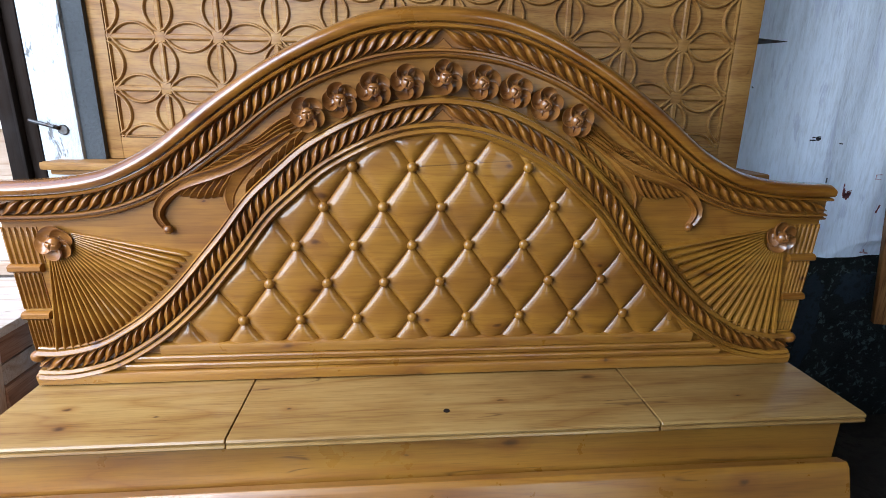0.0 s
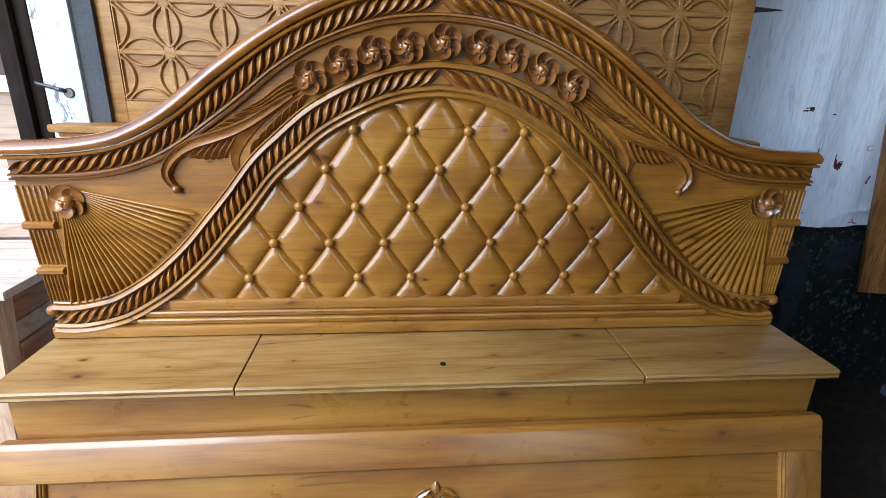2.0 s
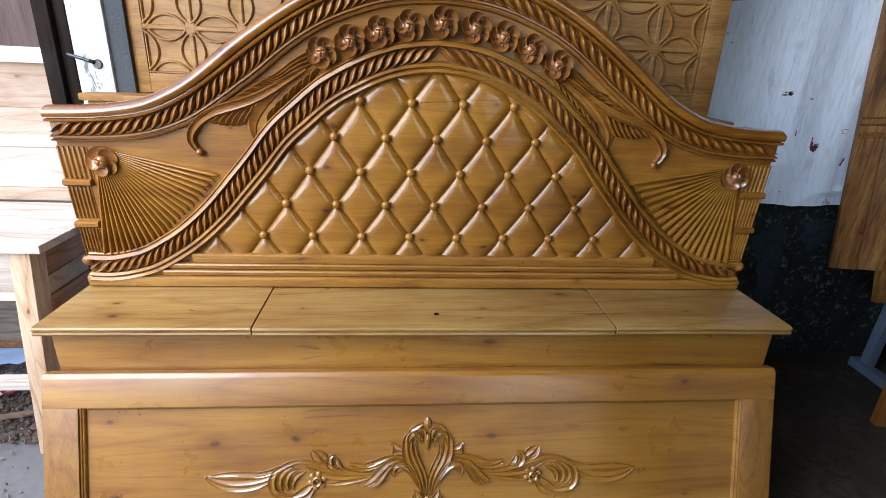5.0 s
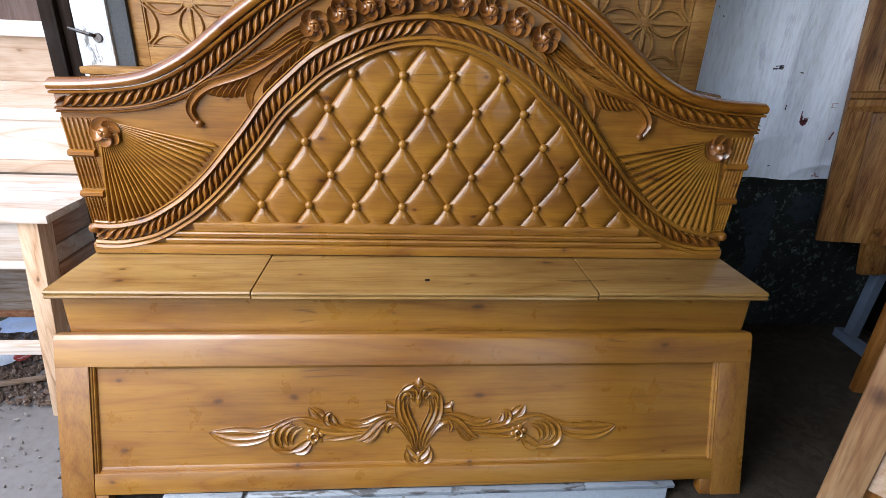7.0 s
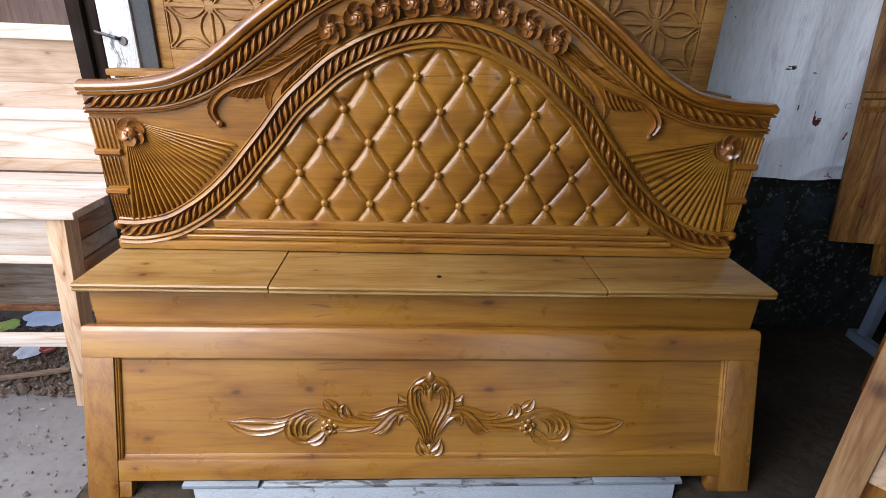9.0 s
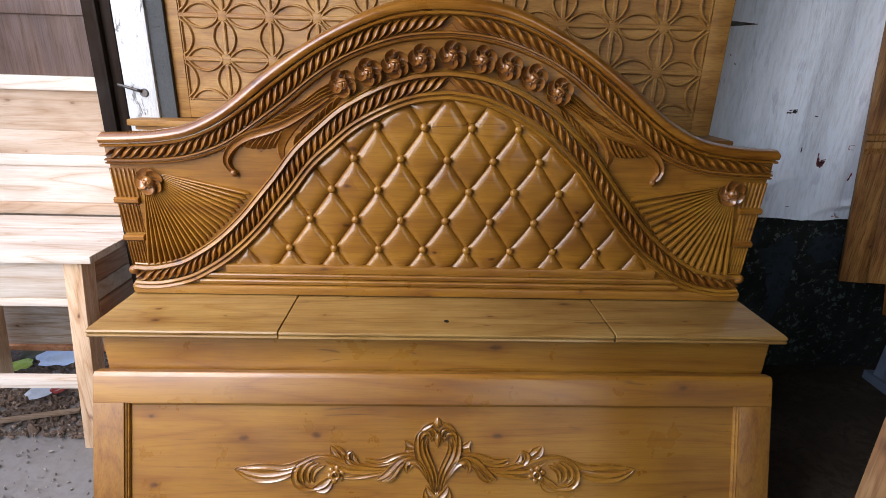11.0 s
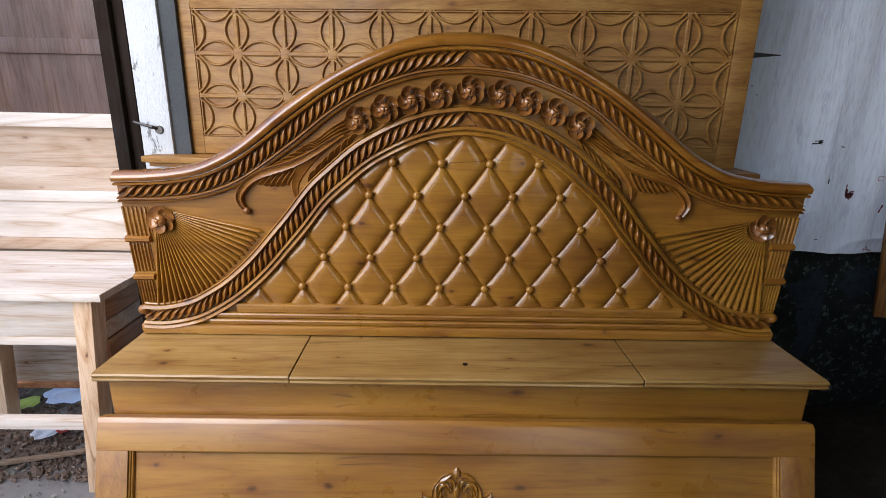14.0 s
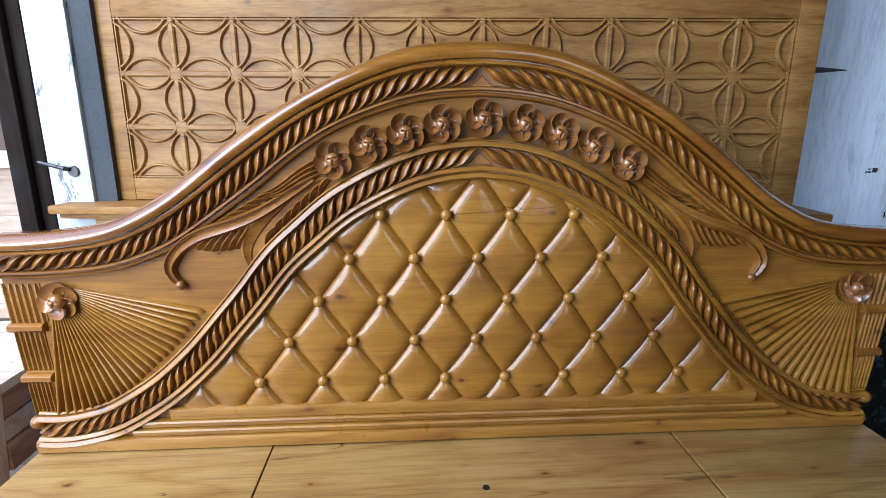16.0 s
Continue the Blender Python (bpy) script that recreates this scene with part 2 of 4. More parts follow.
PLASTER_BLUE = rough_paint("blue_grey_plaster_coat", (0.026, 0.036, 0.043), (0.018, 0.022, 0.022), 0.45, 0.8, 34, 0.006)
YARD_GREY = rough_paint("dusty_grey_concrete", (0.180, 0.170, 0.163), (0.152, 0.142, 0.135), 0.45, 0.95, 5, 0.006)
STAINS = rough_paint("dark_red_stain", (0.20, 0.045, 0.05), (0.09, 0.03, 0.035), 0.4, 0.7, 60)
FAINT = rough_paint("faint_pink_mark", (0.48, 0.27, 0.28), (0.62, 0.56, 0.60), 0.4, 0.7, 60)
INK = rough_paint("black_mark", (0.02, 0.02, 0.022), (0.05, 0.05, 0.05), 0.3, 0.7, 60)
PAPER = rough_paint("pale_blue_plastic", (0.72, 0.80, 0.90), (0.62, 0.70, 0.84), 0.4, 0.35, 30, 0.002, (1, 1, 1), 0.9)
RED_PACK = rough_paint("red_wrapper", (0.45, 0.05, 0.04), (0.6, 0.45, 0.4), 0.4, 0.4, 40)
GREEN_PACK = rough_paint("yellow_green_wrapper", (0.42, 0.55, 0.08), (0.6, 0.6, 0.3), 0.4, 0.4, 40)
CARTON = rough_paint("olive_brown_carton", (0.16, 0.135, 0.07), (0.10, 0.08, 0.05), 0.4, 0.7, 40)
CHIPS = rough_paint("pale_stone_chips", (0.30, 0.27, 0.24), (0.14, 0.12, 0.10), 0.45, 0.95, 60, 0.003)
RUBBLE = rough_paint("brown_rubble", (0.15, 0.10, 0.072), (0.30, 0.24, 0.19), 0.4, 0.95, 40, 0.004)
for dull in (BLACK_WOOD, SHADED_EDGE, FLOOR, OLD_WALL, PLASTER_BLUE):
    dull.node_tree.nodes["Principled BSDF"].inputs["Specular IOR Level"].default_value = 0.15
STEEL, _nt, _b = nodes_of("rusty_steel")
_r = noise_at(_nt, place(_nt, (1, 1, 1)), 60, 4.0)
_nt.links.new(ramp(_nt, _r, ((0.4, (0.08, 0.08, 0.08)), (0.65, (0.05, 0.03, 0.02)))), _b.inputs["Base Color"])
_b.inputs["Metallic"].default_value, _b.inputs["Roughness"].default_value = 0.8, 0.45

# ---- mesh tools ----


def mesh_of(name, bm, material, smooth=True, angle=40):
    bmesh.ops.recalc_face_normals(bm, faces=bm.faces)
    me = bpy.data.meshes.new(name)
    bm.to_mesh(me)
    bm.free()
    me.materials.append(material)
    if smooth:
        me.shade_smooth()
        me.set_sharp_from_angle(angle=radians(angle))
    return me


def part(name, bm, material, parent, label="", m=None, smooth=True, angle=40):
    me = bm if isinstance(bm, bpy.types.Mesh) else mesh_of(name, bm, material, smooth, angle)
    ob = new(name, me)
    ob.parent = parent
    if m is not None:
        ob.matrix_basis = m
    if label:
        ob["label"] = label
    return ob


def thing(name, label, category, m=None, group="", kind=""):
    ob = new(name)
    ob.empty_display_size = 0.1
    if m is not None:
        ob.matrix_basis = m
    return tagged(ob, label, category, group, kind)


def box(lo, hi, bevel=0.0, bm=None):
    bm = bm or bmesh.new()
    c = [(a + b) / 2 for a, b in zip(lo, hi)]
    size = [abs(b - a) for a, b in zip(lo, hi)]
    made = bmesh.ops.create_cube(bm, size=1.0, matrix=Matrix.Translation(c) @ Matrix.Diagonal((*size, 1)))
    if bevel:
        edges = {e for v in made["verts"] for e in v.link_edges}
        bmesh.ops.bevel(bm, geom=list(edges), offset=bevel, segments=2, affect="EDGES", profile=0.6)
    return bm


def spline(xs, ys):
    """A natural cubic through the points."""
    xs, ys = np.array(xs, float), np.array(ys, float)
    n, h = len(xs), np.diff(xs)
    a, r = np.eye(n), np.zeros(n)
    for i in range(1, n - 1):
        a[i, i - 1:i + 2] = h[i - 1], 2 * (h[i - 1] + h[i]), h[i]
        r[i] = 6 * ((ys[i + 1] - ys[i]) / h[i] - (ys[i] - ys[i - 1]) / h[i - 1])
    m = np.linalg.solve(a, r)

    def at(x):
        i = int(np.clip(np.searchsorted(xs, x) - 1, 0, n - 2))
        d, e = xs[i + 1] - x, x - xs[i]
        return float((m[i] * d ** 3 + m[i + 1] * e ** 3) / (6 * h[i]) + (ys[i] / h[i] - m[i] * h[i] / 6) * d
                     + (ys[i + 1] / h[i] - m[i + 1] * h[i] / 6) * e)
    return at


def smooth_path(pts, steps):
    """Evenly spread points of a smooth line through pts (two numbers each)."""
    pts = np.array(pts, float)
    t = np.concatenate([[0], np.cumsum(np.hypot(*np.diff(pts, axis=0).T))])
    if len(pts) < 3:
        fx = fz = None
        return [tuple(pts[0] + (pts[-1] - pts[0]) * k / steps) for k in range(steps + 1)]
    fx, fz = spline(t, pts[:, 0]), spline(t, pts[:, 1])
    return [(fx(t[-1] * k / steps), fz(t[-1] * k / steps)) for k in range(steps + 1)]


def frames_of(path):
    """For each point of a line in the x-z plane: the point, the tangent and the normal to its left."""
    p = np.array(path)
    d = np.gradient(p, axis=0)
    d /= np.hypot(d[:, 0], d[:, 1])[:, None]
    return [(p[i], d[i], np.array((-d[i][1], d[i][0]))) for i in range(len(p))]


def sweep(path, profile, y0=0.0, wide=None, high=None, bm=None):
    """A profile of (offset along the normal, height towards -y) drawn along a line in the x-z plane."""
    bm = bm or bmesh.new()
    rings, fr = [], frames_of(path)
    for i, (p, _, n) in enumerate(fr):
        t = i / (len(fr) - 1)
        w, h = wide(t) if wide else 1.0, high(t) if high else 1.0
        rings.append([bm.verts.new((p[0] + n[0] * s * w, y0 - d * h, p[1] + n[1] * s * w)) for s, d in profile])
    for a, b in zip(rings, rings[1:]):
        for j in range(len(profile) - 1):
            bm.faces.new((a[j], a[j + 1], b[j + 1], b[j]))
    for ring in (rings[0], rings[-1]):
        bm.faces.new(ring)
    return bm


RIDGE = [(-1, -0.15), (-0.92, 0.35), (-0.6, 0.8), (0, 1), (0.6, 0.8), (0.92, 0.35), (1, -0.15)]
FLUTE = [(-1, -.15), (-.92, .65), (-.65, .98), (-.35, .62), (0, .55), (.3, .78), (.68, 1), (.93, .55), (1, -.15)]
BLADE = [(-1, -0.15), (-0.85, 0.7), (-0.45, 1), (0.15, 0.55), (0.75, 0.35), (1, -0.15)]

GOUGE = [(-.76, -.15), (-.82, .35), (-1, .70), (-.88, 1), (-.5, .64), (0, .46), (.45, .58), (.86, 1), (1, .70), (.82, .35), (.76, -.15)]


def stroke(pts, width, height, y0, steps=14, profile=RIDGE, blunt=0.12, fat=0.4):
    """A carved leaf or stem along a line: full at part of its length, thin at its ends."""
    def taper(t):
        return blunt + (1 - blunt) * math.sin(math.pi * min(1, max(0, t)) ** (math.log(0.5) / math.log(fat))) ** 0.8
    return sweep(smooth_path(pts, steps), [(s * width / 2, d * height) for s, d in profile], y0, taper, lambda t: 0.35 + 0.65 * taper(t))


def solid_grid(fn, nu, nv, thick):
    """A closed sheet: fn(u, v) gives its front, for u and v from 0 to 1; its back lies thick behind, towards +y."""
    bm = bmesh.new()
    front = [[bm.verts.new(fn(i / nu, j / nv)) for j in range(nv + 1)] for i in range(nu + 1)]
    back = [[bm.verts.new(v.co + Vector((0, thick, 0))) for v in row] for row in front]
    for i in range(nu):
        for j in range(nv):
            bm.faces.new((front[i][j], front[i + 1][j], front[i + 1][j + 1], front[i][j + 1]))
            bm.faces.new((back[i][j], back[i][j + 1], back[i + 1][j + 1], back[i + 1][j]))
    rim = [(i, 0) for i in range(nu)] + [(nu, j) for j in range(nv)] + [(i, nv) for i in range(nu, 0, -1)] + [(0, j) for j in range(nv, 0, -1)]
    for a, b in zip(rim, rim[1:] + rim[:1]):
        bm.faces.new((front[a[0]][a[1]], back[a[0]][a[1]], back[b[0]][b[1]], front[b[0]][b[1]]))
    return bm


def ball(radius, squash=1.0, seg=14, rings=8):
    bm = bmesh.new()
    bmesh.ops.create_uvsphere(bm, u_segments=seg, v_segments=rings, radius=radius)
    bmesh.ops.scale(bm, vec=(1, squash, 1), verts=bm.verts)
    return bm


def rod(a, b, radius, seg=10, bm=None):
    bm = bm or bmesh.new()
    a, b = Vector(a), Vector(b)
    m = Matrix.Translation((a + b) / 2) @ (b - a).to_track_quat("Z", "Y").to_matrix().to_4x4()
    bmesh.ops.create_cone(bm, cap_ends=True, segments=seg, radius1=radius, radius2=radius, depth=(b - a).length, matrix=m)
    return bm


# ---- the shop: floor, walls, ceiling ----
def structure(name, bm, material, label, m=None):
    ob = new(name, mesh_of(name, bm, material, False))
    if m is not None:
        ob.matrix_basis = m
    return tagged(ob, label, name.split("_")[0], kind="structure")


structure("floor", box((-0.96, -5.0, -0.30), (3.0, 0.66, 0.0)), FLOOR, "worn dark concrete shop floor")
structure("wall_back", box((-0.94, 0.58, -0.3), (3.0, 0.78, 3.0)), OLD_WALL, "dark damp wall with peeling plaster")
structure("wall_right", box((3.0, -5.0, -0.3), (3.2, 0.78, 3.0)), PLAIN_WALL, "plain dark brown side wall, unseen")
# unseen front wall, with a gap added to let the fill lamp in
front = bmesh.new()
for lo, hi in (((-1.22, -5.2, 2.30), (3.2, -5.0, 3.0)), ((2.2, -5.2, -0.3), (3.2, -5.0, 2.30)), ((-1.22, -5.2, -0.3), (0.8, -5.0, 2.30))):
    box(lo, hi, 0.0, front)
structure("wall_front", front, PLAIN_WALL, "plain brown unseen front wall with a doorway added for the fill lamp")
structure("ceiling", box((-1.22, -5.2, 3.0), (3.2, 0.78, 3.12)), CEILING, "plain brown low shop ceiling, unseen")

yard = bmesh.new()
bmesh.ops.create_grid(yard, x_segments=200, y_segments=200, size=30)
for v in yard.verts:
    near = max(0.0, 1 - (Vector((v.co.x + 1.9, v.co.y - 0.5)).length / 3))
    v.co.z = -0.31 if v.co.x > -0.9 and -5 < v.co.y < 0.7 else -0.2 + 0.02 * near * noise.noise(Vector((v.co.x * 3, v.co.y * 3, 0)))
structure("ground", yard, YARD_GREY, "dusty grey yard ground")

# ---- bed headboard ----
CREST = spline([0, .07, .145, .218, .293, .365, .43, .48, .54, .60, .65, .70, .76, .82, .93],
               [1.401, 1.398, 1.386, 1.361, 1.326, 1.287, 1.246, 1.212, 1.166, 1.122, 1.093, 1.070, 1.055, 1.047, 1.041])
LOWER = spline([0, .075, .147, .222, .298, .377, .457, .54, .62, .70, .77, .84, .93],
               [1.304, 1.299, 1.286, 1.261, 1.227, 1.175, 1.109, 1.046, .999, .973, .963, .959, .958])
INNER = spline([0, .076, .152, .22, .29, .34, .40, .45, .50, .55, .60, .65, .70, .75, .80, .85, .905],
               [1.192, 1.184, 1.162, 1.130, 1.086, 1.043, .987, .924, .865, .807, .757, .715, .682, .655, .640, .632, .634])
FIELD = 0.030      # y of the flat carved ground
SILL = 0.572       # top of the storage box

headboard = thing("bed_headboard", "carved golden-brown teak bed headboard with tufted centre and rose garland", "headboard")

# board
bm = bmesh.new()
cols = []
for k in range(93):
    x = -0.916 + 1.832 * k / 92
    top = CREST(abs(x)) - 0.012
    cols.append([bm.verts.new((x * (0.992 + 0.060 * (z - SILL) * 0.9), y, z)) for y, z in ((FIELD, SILL), (FIELD, top), (0.066, top), (0.066, SILL))])
for a, b in zip(cols, cols[1:]):
    for j in range(4):
        bm.faces.new((a[j], a[(j + 1) % 4], b[(j + 1) % 4], b[j]))
bm.faces.new(cols[0]), bm.faces.new(cols[-1][::-1])
part("board", bm, TEAK_GOLD, headboard, smooth=False)

# crest moulding, drawn along the middle between its upper and lower edges
band_x = [-0.93 + 1.86 * k / 160 for k in range(161)]
band = [(x, (CREST(abs(x)) + LOWER(abs(x))) / 2) for x in band_x]


def band_half(t):
    x = abs(-0.93 + 1.86 * t)
    slope = (CREST(min(x + .01, .93)) - CREST(max(x - .01, 0))) / .02
    return (CREST(x) - LOWER(x)) / 2 / math.hypot(1, slope) / 0.045


part("crest_rail", sweep(band, [(.040, -.038), (.046, -.030), (.047, .002), (.0455, .010), (.039, .022), (.034, .0285), (.030, .030), (.022, .0285), (.018, .025), (.0168, .012),
                                (.0150, .012), (.0140, .023), (.0115, .026), (.008, .025), (.006, .019), (.0055, .006), (.0, .004)], FIELD, band_half), TEAK_CREST, headboard)
part("crest_fillet", sweep(band, [(-.027, -.005), (-.0275, .010), (-.030, .017), (-.0335, .017), (-.0352, .007), (-.0378, .007), (-.0395, .016), (-.043, .014), (-.045, .006), (-.0455, -.005)],
                           FIELD, band_half), TEAK, headboard)

# inner arch mouldings
arch = [(x, INNER(abs(x))) for x in [-0.905 + 1.81 * k / 170 for k in range(171)]]
part("arch_upper_fillet", sweep(arch, [(.0195, -.004), (.020, .016), (.022, .0225), (.0235, .0225), (.0310, .0170), (.0318, .008), (.0335, .008), (.0345, .0125), (.0375, .0095), (.038, -.004)],
                                FIELD), TEAK_TUFT, headboard)
part("arch_lower_fillet", sweep(arch, [(-.0165, -.004), (-.0170, .0155), (-.0232, .0205), (-.0247, .0200), (-.0262, .009), (-.0285, .009), (-.0297, .0155), (-.0368, .0210), (-.0388, .0195), (-.0412, .010), (-.0418, -.004)],
                                FIELD), TEAK_TUFT, headboard)


def twist_mesh(flip, across, run, thick, tall):
    """One S-curved strand of a rope moulding, leaning across its band."""
    bm, rings = bmesh.new(), []
    prof = [(-1, -0.25), (-0.80, 0.16), (-0.42, 0.56), (0.0, 0.84), (0.34, 1.0), (0.50, 0.96), (0.66, 0.58), (0.80, 0.08), (1, -0.25)]
    for i in range(11):
        t = i / 10
        v = (t - 0.5) * across
        u = (t - 0.5) * run * 1.12 - 0.07 * run * math.sin(2 * math.pi * (t - 0.5)) + 1.6 * run * (t - 0.5) ** 3
        w = thick * (0.10 + 0.90 * math.sin(math.pi * t) ** 0.7) / 2
        h = tall * (0.25 + 0.75 * math.sin(math.pi * t) ** 0.6)
        rings.append([bm.verts.new(((u + s * w) * flip, -d * h, v)) for s, d in prof])
    for a, b in zip(rings, rings[1:]):
        for j in range(len(prof) - 1):
            bm.faces.new((a[j], a[j + 1], b[j + 1], b[j]))
    bm.faces.new(rings[0]), bm.faces.new(rings[-1])
    return mesh_of("twist", bm, TEAK, True, 60)


def rope(name, path, offset, across, pitch, parent, y0, run=0.040, tall=0.019, scale=None, gap=0.018):
    """Strands set along each half of a line, leaning outwards from its middle, over a sunk bed."""
    fr = frames_of(path)
    pts = np.array([p + n * offset * (scale(i / (len(fr) - 1)) if scale else 1) for i, (p, _, n) in enumerate(fr)])
    bed = part(name, sweep([tuple(p) for p in pts], [(-across / 2, 0.0), (-across / 2, 0.003), (across / 2, 0.003), (across / 2, 0.0)], y0), TEAK_CARVED, parent)
    s = np.concatenate([[0], np.cumsum(np.hypot(*np.diff(pts, axis=0).T))])
    mid = s[-1] / 2
    for side, step in ((1, pitch), (-1, pitch * 1.3)):
        step = (mid - gap) / round((mid - gap) / step)
        strand = twist_mesh(side, across * 1.12, run * 0.95 * step / pitch, step * 1.34, tall * 1.02)
        n = round((mid - gap) / step)
        for k in range(n):
            at = mid - side * (gap + step * (k + 0.5))
            i = int(np.clip(np.searchsorted(s, at) - 1, 0, len(pts) - 2))
            p = pts[i] + (pts[i + 1] - pts[i]) * (at - s[i]) / (s[i + 1] - s[i])
            d = pts[i + 1] - pts[i]
            d = d / np.hypot(*d)
            if k == n - 1:
                d = d * 0.55
            m = Matrix(((d[0], 0, -d[1], p[0]), (0, 1, 0, y0 - 0.002), (d[1], 0, d[0], p[1]), (0, 0, 0, 1)))
            part("twist", strand, None, bed, m=m)
    return bed


rope("crest_rope", band, -0.0105, 0.0335, 0.0240, headboard, FIELD - 0.002, scale=band_half)
rope("arch_rope", arch, 0.001, 0.035, 0.0236, headboard, FIELD - 0.002)
for cz, w in ((1.3305, 0.030), (1.190, 0.030)):
    bm = bmesh.new()
    tri = [(-w, -0.014), (w, -0.014), (0, 0.014)]
    lo = [bm.verts.new((a, FIELD + 0.002, cz + b)) for a, b in tri]
    hi = [bm.verts.new((a * 0.75, FIELD - 0.010, cz + b * 0.75 - 0.001)) for a, b in tri]
    bm.faces.new(hi)
    for j in range(3):
        bm.faces.new((lo[j], lo[(j + 1) % 3], hi[(j + 1) % 3], hi[j]))
    part("apex_wedge", bm, TEAK, headboard)

# tufted centre: raised lozenges with a button at each meeting point
PITCH, ROW, BASE = 0.1287, 0.0880, 0.727
TUFT = FIELD - 0.001


def arch_edge(x, offset=0.036):
    x = abs(x)
    slope = (INNER(min(x + .01, .9)) - INNER(max(x - .01, 0))) / .02
    return INNER(x) - offset * math.hypot(1, slope)


def arch_room(x, z):
    """How far a point of the field lies inside the arch, about square to its edge."""
    x = abs(x)
    slope = (INNER(min(x + .01, .9)) - INNER(max(x - .01, 0))) / .02
    return (arch_edge(x) - z) / math.hypot(1, slope)


def lozenge(cx, cz, clip):
    """A raised lozenge; at the rim of the field its outer vertices are drawn in to the rim, where it slopes down."""
    bm, n, grid = bmesh.new(), 24, []
    for i in range(n + 1):
        row = []
        for j in range(n + 1):
            p, q = (math.sin(math.pi / 2 * (2 * k / n - 1)) for k in (i, j))
            x, z = (p + q) / 2 * PITCH / 2, (p - q) / 2 * ROW
            fall = 1.0
            if clip:
                z = max(min(z, arch_edge(x + cx) - cz), 0.664 - cz)
                p, q = x / (PITCH / 2) + z / ROW, x / (PITCH / 2) - z / ROW
                fall = min(1.0, max(0.0, arch_room(x + cx, z + cz)) / 0.020) ** 0.6
            h = 0.0115 * fall * (max(0, 1 - abs(p) ** 5.0) * max(0, 1 - abs(q) ** 5.0)) ** 0.85
            row.append(bm.verts.new((x, -h, z)))
        grid.append(row)
    for i in range(n):
        for j in range(n):
            f = bm.faces.new((grid[i][j], grid[i + 1][j], grid[i + 1][j + 1], grid[i][j + 1]))
            if f.calc_area() < 1e-8:
                bm.faces.remove(f)
    bmesh.ops.delete(bm, geom=[v for v in bm.verts if not v.link_faces], context="VERTS")
    return bm


tufting = part("tufted_panel", sweep([(-0.62, 0.665), (0.62, 0.665)], [(-.012, -.002), (-.012, .003), (.0, .003), (.0, -.002)], FIELD), TEAK_GOLD, headboard)
whole = mesh_of("lozenge", lozenge(0, 0, False), TEAK_TUFT, True, 80)
for r in range(-1, 8):
    for c in range(-6, 7):
        cx, cz = (c + (0.5 if r % 2 else 0.0)) * PITCH, BASE + r * ROW
        corners = [(cx - PITCH / 2, cz), (cx + PITCH / 2, cz), (cx, cz + ROW), (cx, cz - ROW)]
        inside = [z < arch_edge(x) and z > 0.652 for x, z in corners if abs(x) < 0.9]
        clear = len(inside) == 4 and all(arch_room(x, z) > 0.024 and z > 0.664 for x, z in corners)
        m = pose(cx, TUFT, cz)
        if clear:
            part("lozenge", whole, None, tufting, m=m)
        elif any(inside) or (cz < arch_edge(cx) and cz > 0.6 and abs(cx) < 0.62):
            bm = lozenge(cx, cz, True)
            if len(bm.faces):
                part("lozenge", mesh_of("lozenge", bm, TEAK_TUFT, True, 80), None, tufting, m=m)
button = mesh_of("button", ball(0.0118, 0.8), TEAK_TUFT)
for r in range(5):
    for c in range(8 - r):
        part("button", button, None, tufting, m=pose((c - (7 - r) / 2) * PITCH, TUFT - 0.012, BASE + r * ROW))

# rails under the tufting
for z, h, half in ((0.6585, 0.0145, 0.64), (0.636, 0.0085, 0.70), (0.6165, 0.0085, 0.72), (0.590, 0.016, 0.916)):
    prof = [(-h, -.003), (-h, .008), (-h * .82, .0125), (-h * .4, .0135), (h * .35, .0165), (h * .8, .0150), (h, .009), (h, -.003)]
    part("base_rail", sweep([(-half, z), (0, z), (half, z)], prof, FIELD), TEAK_LID, headboard)

# fans of ribs in the lower corners, with reeded ends and bars beside them


def along_line(pts, u):
    """The point at the share u of the length of a smooth line."""
    line = np.array(smooth_path(pts, 60))
    s = np.concatenate([[0], np.cumsum(np.hypot(*np.diff(line, axis=0).T))]) / np.hypot(*np.diff(line, axis=0).T).sum()
    return np.array((np.interp(u, s, line[:, 0]), np.interp(u, s, line[:, 1])))


RIDGED = [(-1, 0), (-0.74, 0.70), (-0.36, 0.97), (0.0, 1.0), (0.36, 0.90), (0.74, 0.55), (1, 0)]
ROUNDED = [(-1, 0), (-0.80, 0.62), (-0.46, 0.96), (0.40, 1.0), (0.78, 0.66), (1, 0)]


def rib_mesh(a, b, w0, w1, profile, pointed):
    """A carved rib from a to b in the board's plane, widening outwards; pointed ones end in a tooth."""
    bm, rings = bmesh.new(), []
    d = (b - a) / np.hypot(*(b - a))
    n = np.array((-d[1], d[0]))
    length = float(np.hypot(*(b - a)))
    steps = [(0, 1, 1), (0.33, 1, 1), (0.66, 1, 1), (1, 1, 1)]
    if pointed:
        steps = steps[:3] + [(1 - 0.013 / length, 1, 1), (1 - 0.006 / length, 0.66, 0.94), (1, 0.06, 0.8)]
    for t, k, e in steps:
        p, w, h = a + (b - a) * t, (w0 + (w1 - w0) * t) * k, ((0.0070 + 0.0065 * t) if pointed else (0.0090 + 0.0060 * t)) * e
        rings.append([bm.verts.new((p[0] + n[0] * s * w, FIELD - 0.0006 - y * h, p[1] + n[1] * s * w)) for s, y in profile])
    for q, c in zip(rings, rings[1:]):
        for j in range(len(profile) - 1):
            bm.faces.new((q[j], q[j + 1], c[j + 1], c[j]))
    bm.faces.new(rings[0]), bm.faces.new(rings[-1])
    return bm


